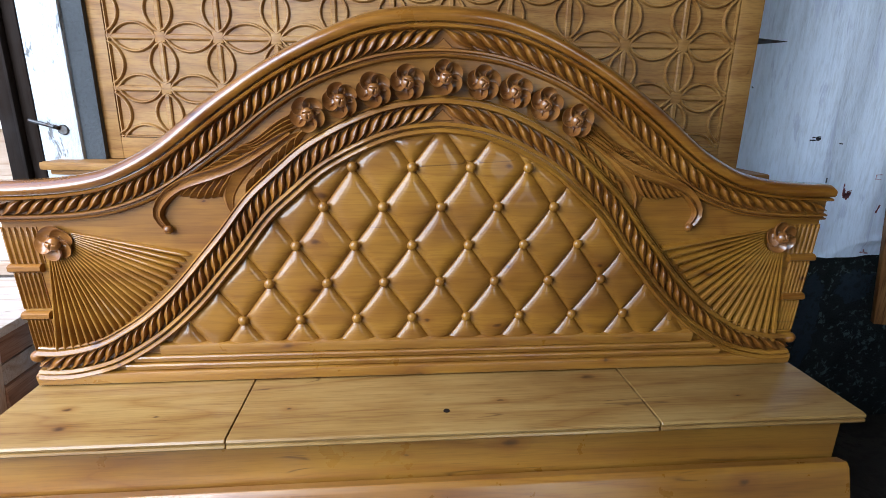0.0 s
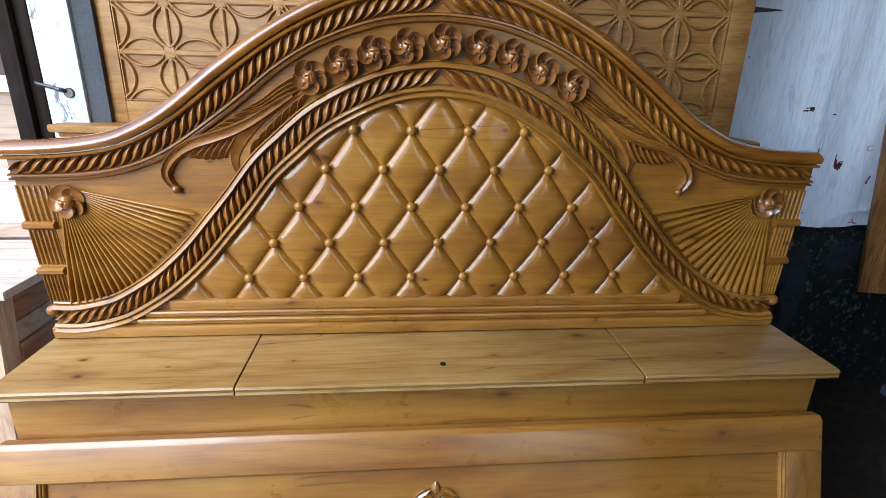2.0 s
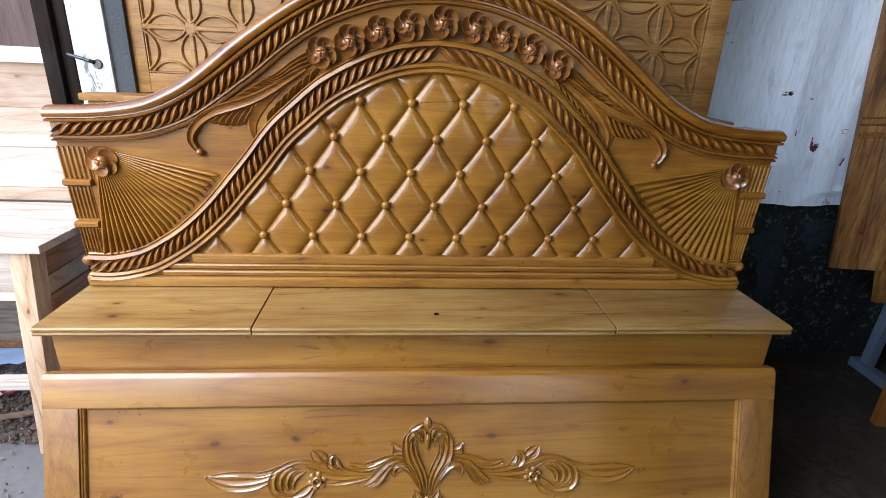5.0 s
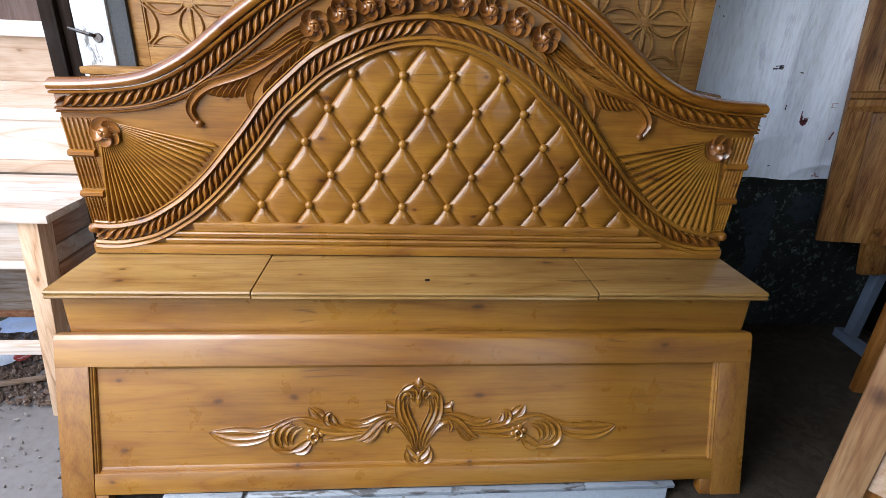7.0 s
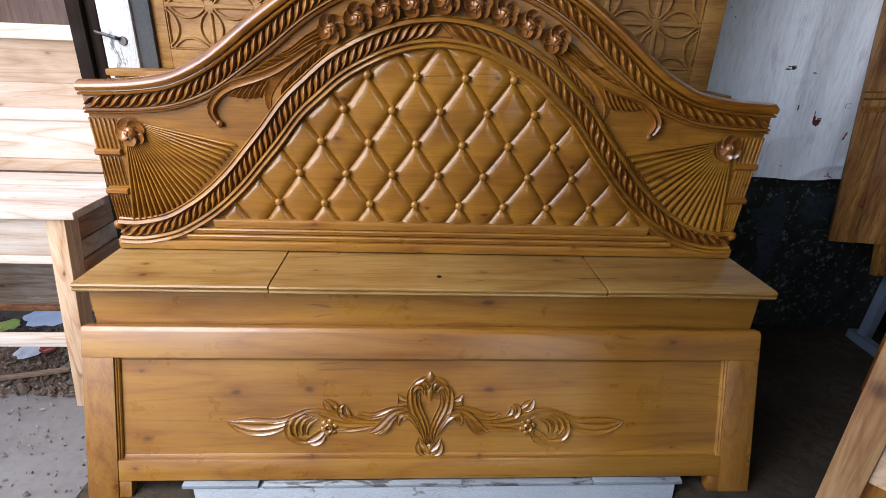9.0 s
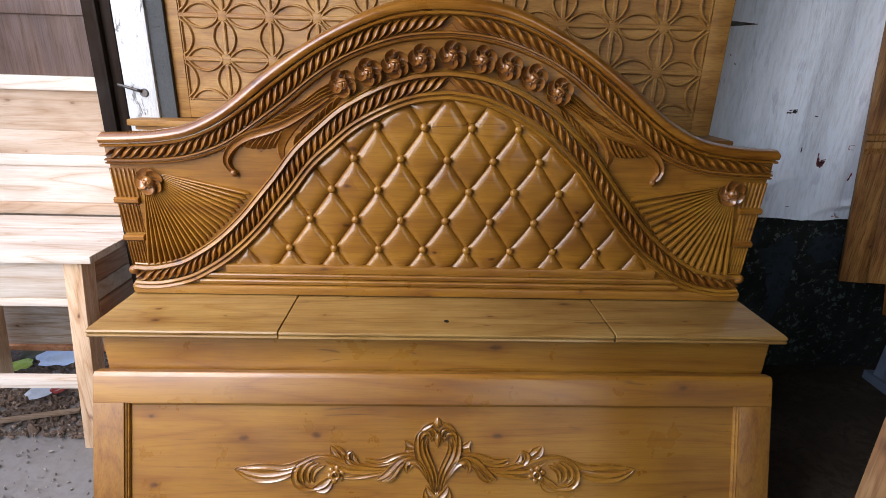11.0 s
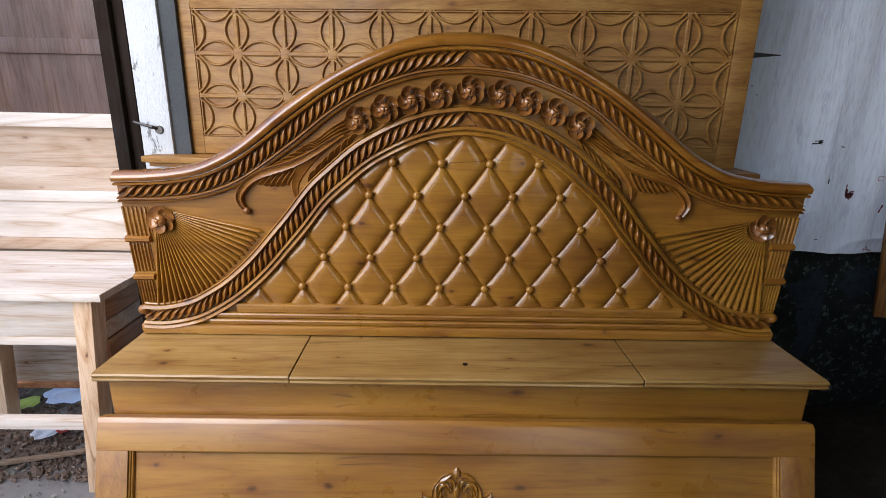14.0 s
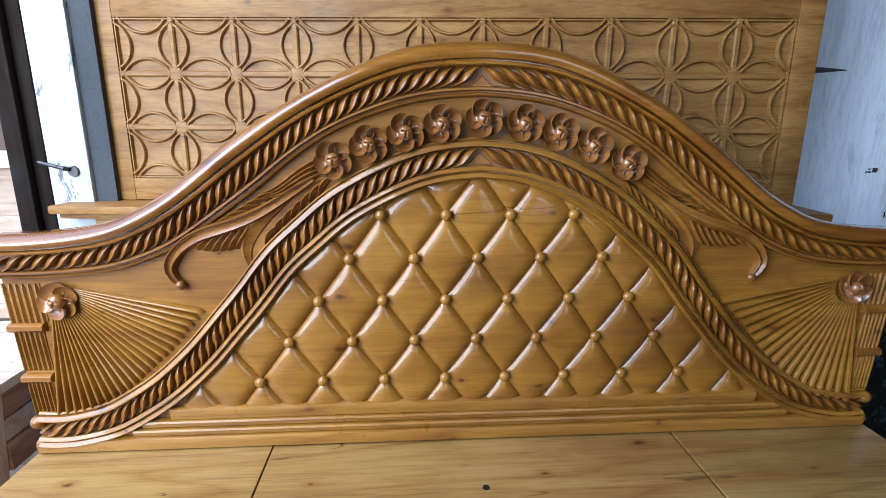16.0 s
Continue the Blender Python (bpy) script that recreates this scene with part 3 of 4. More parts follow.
FAN_ENDS = {-1: ((-0.872, 0.658), (-0.834, 0.660), (-0.790, 0.676), (-0.743, 0.701), (-0.704, 0.725), (-0.663, 0.763), (-0.625, 0.797), (-0.583, 0.845), (-0.546, 0.889)),
            1: ((0.874, 0.652), (0.845, 0.654), (0.807, 0.663), (0.761, 0.683), (0.726, 0.706), (0.682, 0.749), (0.644, 0.783), (0.605, 0.832), (0.568, 0.869), (0.537, 0.900))}
for side in (-1, 1):
    hub = np.array((0.822 * side, 0.914))
    fan = part("fan", ball(0.020, 0.5), TEAK_CARVED, headboard, m=pose(hub[0], FIELD - 0.004, hub[1]))
    count = 23 if side < 0 else 18
    near, far = [], []
    for k in range(count + 1):
        ang = radians(-128 + 166 * k / count)
        near.append(hub + 0.036 * np.array((-math.cos(ang) * side, math.sin(ang))))
        far.append(along_line(FAN_ENDS[side], k / count))
    for k in range(count):
        a, b = (near[k] + near[k + 1]) / 2, (far[k] + far[k + 1]) / 2
        d = (b - a) / np.hypot(*(b - a))
        if side > 0:
            b = b + d * 0.012
        w0, w1 = (abs(float(np.cross(q - p, d))) / 2 for p, q in ((near[k], near[k + 1]), (far[k], far[k + 1])))
        part("rib", rib_mesh(a, b, max(w0, 0.0030) * 0.75, w1 * (0.62 + 0.26 * k / count if side < 0 else 0.68), RIDGED if side < 0 else ROUNDED, side < 0), TEAK_TUFT, fan, m=pose(-hub[0], 0.004 - FIELD, -hub[1]), angle=25)
    spread = Matrix(((1, 0, 0.060 * side, -0.0400 * side), (0, 1, 0, 0), (0, 0, 1, 0), (0, 0, 0, 1)))
    drop = 0.007 if side < 0 else 0.0
    for z0, z1, x0 in ((0.873 - drop, 0.946, 0.843), (0.770 - drop, 0.852 - drop, 0.857), (0.660, 0.750 - 2 * drop, 0.866)):
        bm = box((x0 * side, FIELD - 0.002, z0), (0.914 * side, FIELD + 0.004, z1))
        bmesh.ops.transform(bm, matrix=spread, verts=bm.verts)
        reeds = part("reeding", bm, TEAK_CARVED, headboard)
        count = 6
        w = (0.914 - x0) / count
        for k in range(count):
            c = (x0 + w * (k + 0.5)) * side
            prof = [(-w * .36, 0), (-w * .20, .0040), (-w * .05, .0074), (w * .06, .0074), (w * .20, .0040), (w * .36, 0)]
            if side > 0:
                prof = [(-w * .42, 0), (-w * .35, .0040), (-w * .17, .0068), (w * .17, .0068), (w * .35, .0040), (w * .42, 0)]
            bm = sweep([(c, z0), (c, (z0 + z1) / 2), (c, z1 - 0.007), (c, z1)], prof, FIELD, lambda t: 1.0 if t < 0.9 else 0.12, lambda t: 1.0 if t < 0.9 else 0.75)
            bmesh.ops.transform(bm, matrix=spread, verts=bm.verts)
            part("reed", bm, TEAK_TUFT, reeds, angle=25)
    for z, x0 in ((0.8635 - drop, 0.860), (0.7610 - 2 * drop, 0.862)):
        part("cross_bar", sweep([(x0 * side, z), (0.88 * side, z), ((0.9145 + 0.060 * (z - 0.667)) * side, z)], [(-.009, -.002), (-.009, .010), (-.005, .016), (.004, .016), (.009, .009), (.009, -.002)], FIELD), TEAK, headboard)
    part("corner_ball", ball(0.014, 0.9), TEAK, headboard, m=pose(0.906 * side, FIELD - 0.012, 0.650))

# roses


def petal_mesh(size, cup):
    """A cupped round petal, its outer rim turned up."""
    def fn(u, v):
        u, v = 2 * u - 1, 2 * v - 1
        x, z = u * math.sqrt(1 - v * v / 2), v * math.sqrt(1 - u * u / 2)
        r = min(1.0, math.hypot(x, z))
        lift = cup * (0.0135 * r ** 2.4 + 0.0015 * x)
        return (size * (0.55 + 0.45 * x), -lift, size * 0.57 * z)
    return mesh_of("petal", solid_grid(fn, 14, 14, 0.0042), ROSEWOOD, True, 55)


def bud_mesh(size):
    """A small dome with a cut like a T in its face."""
    bm = bmesh.new()
    bmesh.ops.create_uvsphere(bm, u_segments=56, v_segments=44, radius=size * 0.40)
    for v in bm.verts:
        x, z = v.co.x / size, v.co.z / size
        v.co.y *= 0.92
        if v.co.y < 0:
            bar = abs(z - 0.10 + 0.12 * x) if abs(x) < 0.22 else 1
            stem = abs(x - 0.04 - 0.25 * z) if -0.24 < z < 0.10 else 1
            v.co.y += size * 0.15 * math.exp(-(min(bar, stem) / 0.034) ** 2)
    return mesh_of("bud", bm, ROSEWOOD, True, 60)


petals, bud = {s: petal_mesh(s, k) for s, k in ((0.036, 1.0), (0.038, 0.6))}, {s: bud_mesh(s) for s in (0.036, 0.038)}


def rose(x, z, size, turn):
    heart = part("rose", bud[size], None, headboard, m=pose(x, FIELD - 0.018, z, 0, turn, 0))
    for k in range(5):
        part("petal", petals[size], None, heart, m=pose(0, 0.009, 0, 0, 72 * k + 20, 0) @ pose(0, 0, 0, 17, 0, 0))


for i, (x, z) in enumerate(((-.280, 1.186), (-.212, 1.215), (-.143, 1.237), (-.073, 1.253), (.006, 1.264), (.085, 1.255), (.154, 1.239), (.222, 1.214), (.293, 1.181))):
    rose(x, z, 0.036, -14 + 5 * i + 9 * (i % 2))
rose(-0.822, 0.913, 0.038, 10)
rose(0.825, 0.916, 0.038, 160)

# leaf sprays between crest and arch
for side in (-1, 1):
    def mir(*pts):
        return [(x * side, z) for x, z in pts]
    part("scroll_stem", stroke(mir((.322, 1.150), (.38, 1.112), (.44, 1.078), (.50, 1.056), (.555, 1.036), (.592, 1.006), (.607, .972), (.592, .944)), .029, .019, FIELD, 26, FLUTE, 0.5, 0.6),
         TEAK_CARVED, headboard)
    part("scroll_tip", ball(0.0100, 0.9), TEAK_CARVED, headboard, m=pose(.589 * side, FIELD - .009, .941))
    part("curled_leaf", stroke(mir((.30, 1.150), (.36, 1.122), (.405, 1.090), (.440, 1.052), (.458, 1.012), (.452, .972)), .034, .011, FIELD, 20, BLADE, 0.15, 0.62), TEAK, headboard)
    for k in range(7):
        x0, z0 = .440 + .0165 * k, 1.068 - .0058 * k
        x1, z1 = .476 + .0150 * k, 1.012 - .0035 * k + .0007 * k * k
        part("leaf_barb", stroke(mir((x0, z0), ((x0 + x1) / 2 - .003, (z0 + z1) / 2 + .001), (x1, z1)), .0165, .017, FIELD, 10, BLADE, 0.30, 0.6), TEAK_CARVED, headboard)
    for k in range(6):
        x0, z0 = .386 + .019 * k, 1.122 - .0115 * k
        part("leaf_barb", stroke(mir((x0, z0), (x0 + .026, z0 - .003), (x0 + .058, z0 - .022)), .0130, .015, FIELD, 10, BLADE, 0.25, 0.5), TEAK_CARVED, headboard)
    for k in range(4):
        t = k / 3
        part("flame_leaf", stroke(mir((.292 + .012 * t, 1.196 - .036 * t), (.345 + .006 * t, 1.165 - .030 * t), (.398 - .010 * t, 1.128 - .012 * t), (.432 - .014 * t, 1.117 - .003 * t)), .0140, .017, FIELD, 14, BLADE, 0.15, 0.5),
             TEAK_CARVED, headboard)
    for k in range(7):
        t = k / 6
        x0, z0 = .300 + .108 * t, 1.140 - .078 * t - .018 * t * t
        part("leaf_barb", stroke(mir((x0 - .020, z0 + .016), (x0 - .002, z0 + .004), (x0 + .012, z0 - .024)), .0140, .016, FIELD, 10, BLADE, 0.25, 0.5), TEAK_CARVED, headboard)

# ---- storage box under the headboard ----
chest = thing("headboard_storage_box", "long golden-brown teak storage box with three lift-up lids", "storage box")
part("front_panel", box((-0.908, -0.170, 0.0), (0.908, -0.148, 0.546), 0.002), TEAK_LID, chest)
for side in (-1, 1):
    part("side_panel", box((0.886 * side, -0.148, 0.0), (0.908 * side, 0.062, 0.546), 0.002), TEAK_LID, chest)
part("back_panel", box((-0.886, 0.046, 0.0), (0.886, 0.062, 0.546)), TEAK_LID, chest)
LIP = [(0.070, 0.0), (0.070, 0.025), (-0.196, 0.025), (-0.202, 0.0235), (-0.205, 0.0195), (-0.2035, 0.0150), (-0.2005, 0.0138), (-0.2005, 0.0122), (-0.2035, 0.0110), (-0.205, 0.0070), (-0.202, 0.0025), (-0.196, 0.0)]
for x0, x1, dz in ((-0.925, -0.4383, 0.0), (-0.4355, 0.4533, -0.0012), (0.4580, 0.928, 0.0)):
    bm, rings = bmesh.new(), []
    for x in (x0, x0 + 0.001, x1 - 0.001, x1):
        ease = 0.0007 if x in (x0, x1) else 0
        rings.append([bm.verts.new((x, y + (ease if y < 0 else -ease), 0.547 + z + dz - (ease if z > 0.02 else 0))) for y, z in LIP])
    for a, b in zip(rings, rings[1:]):
        for j in range(len(LIP)):
            bm.faces.new((a[j], a[(j + 1) % len(LIP)], b[(j + 1) % len(LIP)], b[j]))
    bm.faces.new(rings[0]), bm.faces.new(rings[-1])
    lid = part("lid", bm, TEAK_TOP, chest, angle=25)
    if x0 < 0 < x1:
        # no hole is cut: a black disc paints its dark inside
        ring = bmesh.new()
        bmesh.ops.create_cone(ring, cap_ends=True, segments=20, radius1=0.0072, radius2=0.0068, depth=0.0012, matrix=pose(0.006, -0.132, 0.5712))
        part("finger_hole", ring, BLACK_WOOD, lid, "small flat black disc standing for a finger hole")

# ---- footboard leaning on the box ----
LEAN = 17.2
foot = thing("bed_footboard", "golden-brown teak footboard with carved scroll spray leaning on the box", "footboard", pose(0, -0.209, 0.45, -LEAN, 0, 0))
RAIL = [(-0.082, 0.0005), (-0.0815, 0.0), (-0.0125, 0.0), (-0.0105, 0.0006), (-0.0020, 0.0050), (0.0, 0.0072), (0.0, 0.033), (-0.082, 0.033)]
bm = bmesh.new()
ends = [[bm.verts.new((x, y, z)) for z, y in RAIL] for x in (-0.925, 0.912)]
for k in range(len(RAIL)):
    bm.faces.new((ends[0][k], ends[0][(k + 1) % len(RAIL)], ends[1][(k + 1) % len(RAIL)], ends[1][k]))
bm.faces.new(ends[0]), bm.faces.new(ends[1])
part("top_rail", bm, TEAK_LID, foot, angle=30)
for x0, x1 in ((-0.925, -0.846), (0.824, 0.912)):
    part("stile", box((x0, 0.0002, -0.472), (x1, 0.033, -0.0822), 0.0012), TEAK_UP, foot)
part("bottom_rail", box((-0.8455, 0.001, -0.424), (0.8235, 0.033, -0.366), 0.003), TEAK_LID, foot)
part("panel", box((-0.850, 0.016, -0.370), (0.828, 0.028, -0.079)), TEAK_LID, foot)
for x in (-0.829, 0.807):
    part("foot_block", box((x - 0.0165, 0.002, -0.470), (x + 0.0165, 0.033, -0.4245), 0.003), TEAK_UP, foot)
BEAD = [(0, .0), (0.0005, .0110), (.0025, .0125), (.0045, .0112), (.0055, .0078), (.0065, .0078), (.0085, .0088), (.0105, .0070), (.0115, .0005)]
COVE = [(0, .0), (0.0005, .0050), (.0030, .0050), (.0038, .0025), (.0070, .0022), (.0110, .0004)]
for pts in (((-0.846, -0.082), (0.824, -0.082)), ((0.824, -0.366), (-0.846, -0.366)), ((-0.846, -0.366), (-0.846, -0.082)), ((0.824, -0.082), (0.824, -0.366))):
    shape = BEAD if pts[0][0] == pts[1][0] else COVE
    part("panel_bead", sweep([pts[0], pts[1]], [(-s, d) for s, d in shape], 0.0165), TEAK_LID, foot)

SPRAY = 0.0165
CX = -0.013


def carve(pts, width, height=0.010, profile=None, fat=0.45, steps=16, blunt=0.12, both=True, name="carved_leaf"):
    profile = profile or GOUGE
    for side in (-1, 1) if both else (1,):
        part(name, stroke([(CX + x * side, -v) for x, v in pts], width * 1.2, height * 0.78, SPRAY, steps, profile, blunt, fat), TEAK_SPRAY, foot, angle=28)


# heart
carve(((.012, .330), (.031, .272), (.052, .233), (.058, .193), (.052, .168), (.035, .155)), .014, .012, fat=.6, steps=22)
carve(((.007, .330), (.019, .272), (.038, .230), (.0445, .192), (.038, .172)), .012, .0125, fat=.62, steps=20)
carve(((.001, .330), (.007, .274), (.024, .233), (.032, .203), (.028, .182)), .010, .012, fat=.62, steps=20)
carve(((.047, .192), (.046, .171), (.034, .162), (.024, .168), (.022, .180)), .011, .0145, fat=.5)
carve(((.031, .157), (.016, .153), (.008, .166), (.013, .181)), .010, .0155, fat=.5)
carve(((.050, .163), (.030, .146), (.009, .137)), .012, .012, fat=.5)
carve(((.030, .172), (.020, .174), (.016, .190)), .008, .011, fat=.5)
carve(((.0, .152), (.0, .138), (.0, .122)), .019, .012, RIDGE, both=False)
carve(((.0, .162), (.0, .184), (.0, .206)), .017, .013, RIDGE, both=False, fat=.4)
carve(((.058, .206), (.075, .200), (.092, .187)), .013, .009, fat=.6, blunt=.35)
carve(((.058, .215), (.075, .212), (.091, .215)), .012, .008, fat=.6, blunt=.35)
carve(((.090, .188), (.0875, .202), (.090, .217)), .006, .010, RIDGE, blunt=.5)
# foot of the heart
carve(((.0, .352), (.010, .342), (.024, .326), (.031, .312)), .015, .012)
carve(((.006, .364), (.022, .358), (.032, .340), (.030, .318)), .013, .011, fat=.55)
carve(((.002, .330), (.001, .345), (.0, .362)), .014, .010, RIDGE)
# hooked arms and hanging leaves
carve(((.022, .305), (.038, .270), (.060, .246), (.078, .243), (.088, .257), (.083, .278)), .015, .012, fat=.55, steps=20)
carve(((.032, .285), (.051, .258), (.069, .254), (.077, .267)), .010, .010, fat=.55)
carve(((.062, .231), (.102, .240), (.130, .268), (.166, .297)), .016, .012, fat=.6)
carve(((.072, .238), (.100, .254), (.123, .280), (.152, .300)), .014, .0125, fat=.6)
carve(((.088, .246), (.108, .268), (.126, .291), (.143, .303)), .012, .011, fat=.6)
carve(((.060, .222), (.110, .227), (.155, .242), (.198, .236)), .014, .010, fat=.6)
carve(((.100, .238), (.150, .250), (.178, .252), (.199, .244)), .012, .009, fat=.55)
# stems
carve(((.120, .262), (.198, .260), (.261, .240), (.319, .230), (.362, .236)), .014, .010, fat=.5, steps=22)
carve(((.125, .268), (.198, .272), (.245, .269), (.305, .244)), .012, .009, fat=.5, steps=20)
carve(((.130, .273), (.198, .284), (.235, .290), (.262, .292)), .011, .008, fat=.5)
# paired small leaves above the stem
carve(((.258, .238), (.276, .226), (.291, .201)), .016, .010, fat=.55)
carve(((.250, .233), (.262, .216), (.285, .202)), .014, .009, fat=.5)
carve(((.212, .256), (.230, .254), (.246, .238), (.244, .220), (.232, .216)), .013, .012, fat=.6)
carve(((.209, .253), (.224, .240), (.230, .222)), .012, .011, fat=.6)
# long pointed tails
carve(((.282, .231), (.334, .231), (.371, .246), (.412, .259), (.466, .257), (.511, .259), (.550, .265)), .015, .010, fat=.55, steps=26)
carve(((.345, .244), (.385, .263), (.433, .274), (.490, .275), (.549, .265)), .018, .010, fat=.55, steps=24)
carve(((.368, .258), (.400, .281), (.437, .292), (.481, .294), (.524, .283), (.549, .266)), .015, .010, fat=.55, steps=24)
# whorls
carve(((.345, .238), (.374, .251), (.388, .281), (.379, .308), (.351, .320), (.314, .319)), .015, .012, fat=.5, steps=24)
carve(((.336, .244), (.359, .255), (.371, .282), (.361, .307)), .013, .0125, fat=.5, steps=18)
carve(((.321, .249), (.344, .258), (.354, .283), (.347, .305)), .013, .0125, fat=.5, steps=18)
carve(((.306, .256), (.328, .266), (.338, .288), (.335, .303)), .012, .012, fat=.5, steps=18)
carve(((.340, .322), (.310, .305), (.284, .283)), .018, .011, fat=.5)
carve(((.334, .326), (.304, .321), (.284, .300)), .014, .010, fat=.5)
# small flowers with a hollow heart
for side in (-1, 1):
    at = [(CX + .276 * side + .0100 * math.cos(math.tau * k / 16), -.281 + .0100 * math.sin(math.tau * k / 16)) for k in range(17)]
    bloom = part("carved_flower", sweep(at, [(-.0035, -.001), (-.003, .009), (0, .012), (.003, .009), (.0035, -.001)], SPRAY), TEAK_SPRAY, foot)
    part("flower_heart", ball(0.0045, 0.8), TEAK_SPRAY, bloom, m=pose(CX + .276 * side, SPRAY - .003, -.281))
    for k in range(6):
        a = math.tau * (k + 0.3) / 6
        part("petal", ball(0.0088, 0.6, 10, 6), TEAK_SPRAY, bloom, m=pose(CX + .276 * side + .0172 * math.cos(a), SPRAY - .002, -.281 + .0172 * math.sin(a)))

# low painted bench that lifts the footboard
bench = thing("low_painted_bench", "low worn pale-blue painted bench lying under the footboard", "bench")
part("top_board", box((-0.670, -0.3300, 0.018), (0.703, -0.215, 0.034), 0.0015), BLUE_PAINT, bench)
for x0, x1, z1, mat in ((-0.676, -0.475, 0.0410, BENCH_FACE), (-0.463, 0.452, 0.0395, BLUE_PAINT), (0.4525, 0.709, 0.0415, BENCH_FACE)):
    part("edge_lath", box((x0, -0.3480, 0.0295), (x1, -0.3305, z1), 0.0015), mat, bench)
bm = box((-0.648, -0.3455, 0.0), (0.690, -0.3305, 0.0290))
for v in bm.verts:
    if v.co.z < 0.01:
        v.co.x -= 0.016 * math.copysign(1, v.co.x)
        v.co.y -= 0.028
part("apron", bm, BENCH_FACE, bench, "flaking pale-blue painted splayed apron")
part("rear_apron", box((-0.640, -0.240, 0.0), (0.675, -0.222, 0.0175)), BENCH_FACE, bench)

# ---- carved lattice panel standing on a box behind ----
back = pose(-0.028, 0.402, 0, 0, 0, -5.2)
lattice = thing("carved_lattice_panel", "pale teak bed panel carved with a lattice of stars and arcs", "carved panel", back)
L0, L1, B0, B1, NX, NZ = -0.864, 0.861, 1.106, 1.514, 11, 3
CW, CH = 0.1596, (B1 - B0) / NZ
COLS = [L0] + [-0.717 + CW * k for k in range(NX - 1)] + [L1]
part("panel", box((L0 - .01, 0.006, B0 - .01), (L1 + .01, 0.026, B1 + .01)), PALE_PANEL, lattice)
for x0, x1 in ((L0 - 0.068, L0), (L1, L1 + 0.062)):
    part("stile", box((x0, -0.004, 1.046), (x1, 0.030, 1.75), 0.002), PALE_PANEL, lattice)
part("bottom_rail", box((L0, -0.0035, 1.047), (L1, 0.030, B0), 0.002), PALE_PANEL, lattice)
part("top_rail", box((L0, -0.0035, B1), (L1, 0.030, 1.75), 0.002), PALE_PANEL, lattice)


def cell_mesh(wide):
    """Four thin arcs that bow inwards from the sides of a cell."""
    bm = bmesh.new()
    prof = [(-.0048, -.002), (-.0036, .0060), (-.0014, .0092), (.0014, .0092), (.0036, .0060), (.0048, -.002)]
    e = 0.012
    for a, b, n in (((wide - e, 0), (e, 0), (0, 1)), ((e, CH), (wide - e, CH), (0, -1)), ((0, e), (0, CH - e), (1, 0)), ((wide, CH - e), (wide, e), (-1, 0))):
        pts = []
        for k in range(13):
            t = k / 12
            bulge = 0.037 * (1 - (2 * t - 1) ** 2) ** 0.8
            pts.append((a[0] + (b[0] - a[0]) * t + n[0] * bulge, a[1] + (b[1] - a[1]) * t + n[1] * bulge))
        sweep(pts, prof, 0.006, bm=bm)
    return mesh_of("lattice_cell", bm, PALE_PANEL)


def star_mesh():
    """A low soft-cornered boss where the bars cross."""
    bm = bmesh.new()
    top = bm.verts.new((0, -0.0030, 0))
    rings = []
    for scale, y in ((0.80, -0.0026), (1.0, -0.0014), (1.12, 0.008)):
        rings.append([bm.verts.new((scale * (0.0205 if k % 2 == 0 else 0.0150) * math.cos(math.tau * k / 16), y, scale * (0.0205 if k % 2 == 0 else 0.0150) * math.sin(math.tau * k / 16))) for k in range(16)])
    for k in range(16):
        bm.faces.new((top, rings[0][k], rings[0][(k + 1) % 16]))
        for a, b in zip(rings, rings[1:]):
            bm.faces.new((a[k], b[k], b[(k + 1) % 16], a[(k + 1) % 16]))
    return mesh_of("star", bm, PALE_PANEL, True, 50)


cells, star = {w: cell_mesh(w) for w in {round(b - a, 4) for a, b in zip(COLS, COLS[1:])}}, star_mesh()
for i in range(NX):
    for j in range(NZ):
        part("lattice_cell", cells[round(COLS[i + 1] - COLS[i], 4)], None, lattice, m=pose(COLS[i], 0, B0 + CH * j))
        if i and j:
            part("star", star, None, lattice, m=pose(COLS[i], 0, B0 + CH * j))
BAR = [(-.0085, -.002), (-.0078, .0050), (-.0045, .0082), (.0045, .0082), (.0078, .0050), (.0085, -.002)]
for x in COLS[1:-1]:
    part("upright_bar", sweep([(x, B0), (x, B1)], BAR, 0.006), PALE_PANEL, lattice)
for j in range(1, NZ):
    z = B0 + CH * j
    part("cross_bar", sweep([(L0, z), (L1, z)], BAR, 0.0057), PALE_PANEL, lattice)
# rounded lip round the sunk field
LIP_IN = [(0, 0), (0.0006, 0.0030), (0.0022, 0.0030), (0.0030, 0.0090), (0.0055, 0.0090), (0.0080, 0.0004)]
for pts in (((L0, B1), (L1, B1)), ((L1, B0), (L0, B0)), ((L0, B0), (L0, B1)), ((L1, B1), (L1, B0))):
    part("field_lip", sweep(pts, [(-q, d) for q, d in LIP_IN], 0.006), PALE_PANEL, lattice)

plinth = thing("stacked_storage_box", "pale teak storage box carrying the lattice panel", "storage box", back)
part("body", box((-0.93, -0.085, 0.0), (0.90, 0.055, 1.008), 0.003), PALE_PANEL, plinth)
part("lid", box((-1.030, -0.115, 1.022), (0.955, 0.065, 1.0445), 0.007), PALE_PANEL, plinth)
part("lid_moulding", box((-1.012, -0.100, 1.0085), (0.942, 0.060, 1.0215), 0.004), PALE_PANEL, plinth)
spike = bmesh.new()
bmesh.ops.create_cone(spike, cap_ends=True, segments=8, radius1=0.009, radius2=0.001, depth=0.09, matrix=pose(0.965, 0.01, 1.395, 0, 90, 0))
part("iron_spike", spike, STEEL, lattice, "short pointed iron spike")

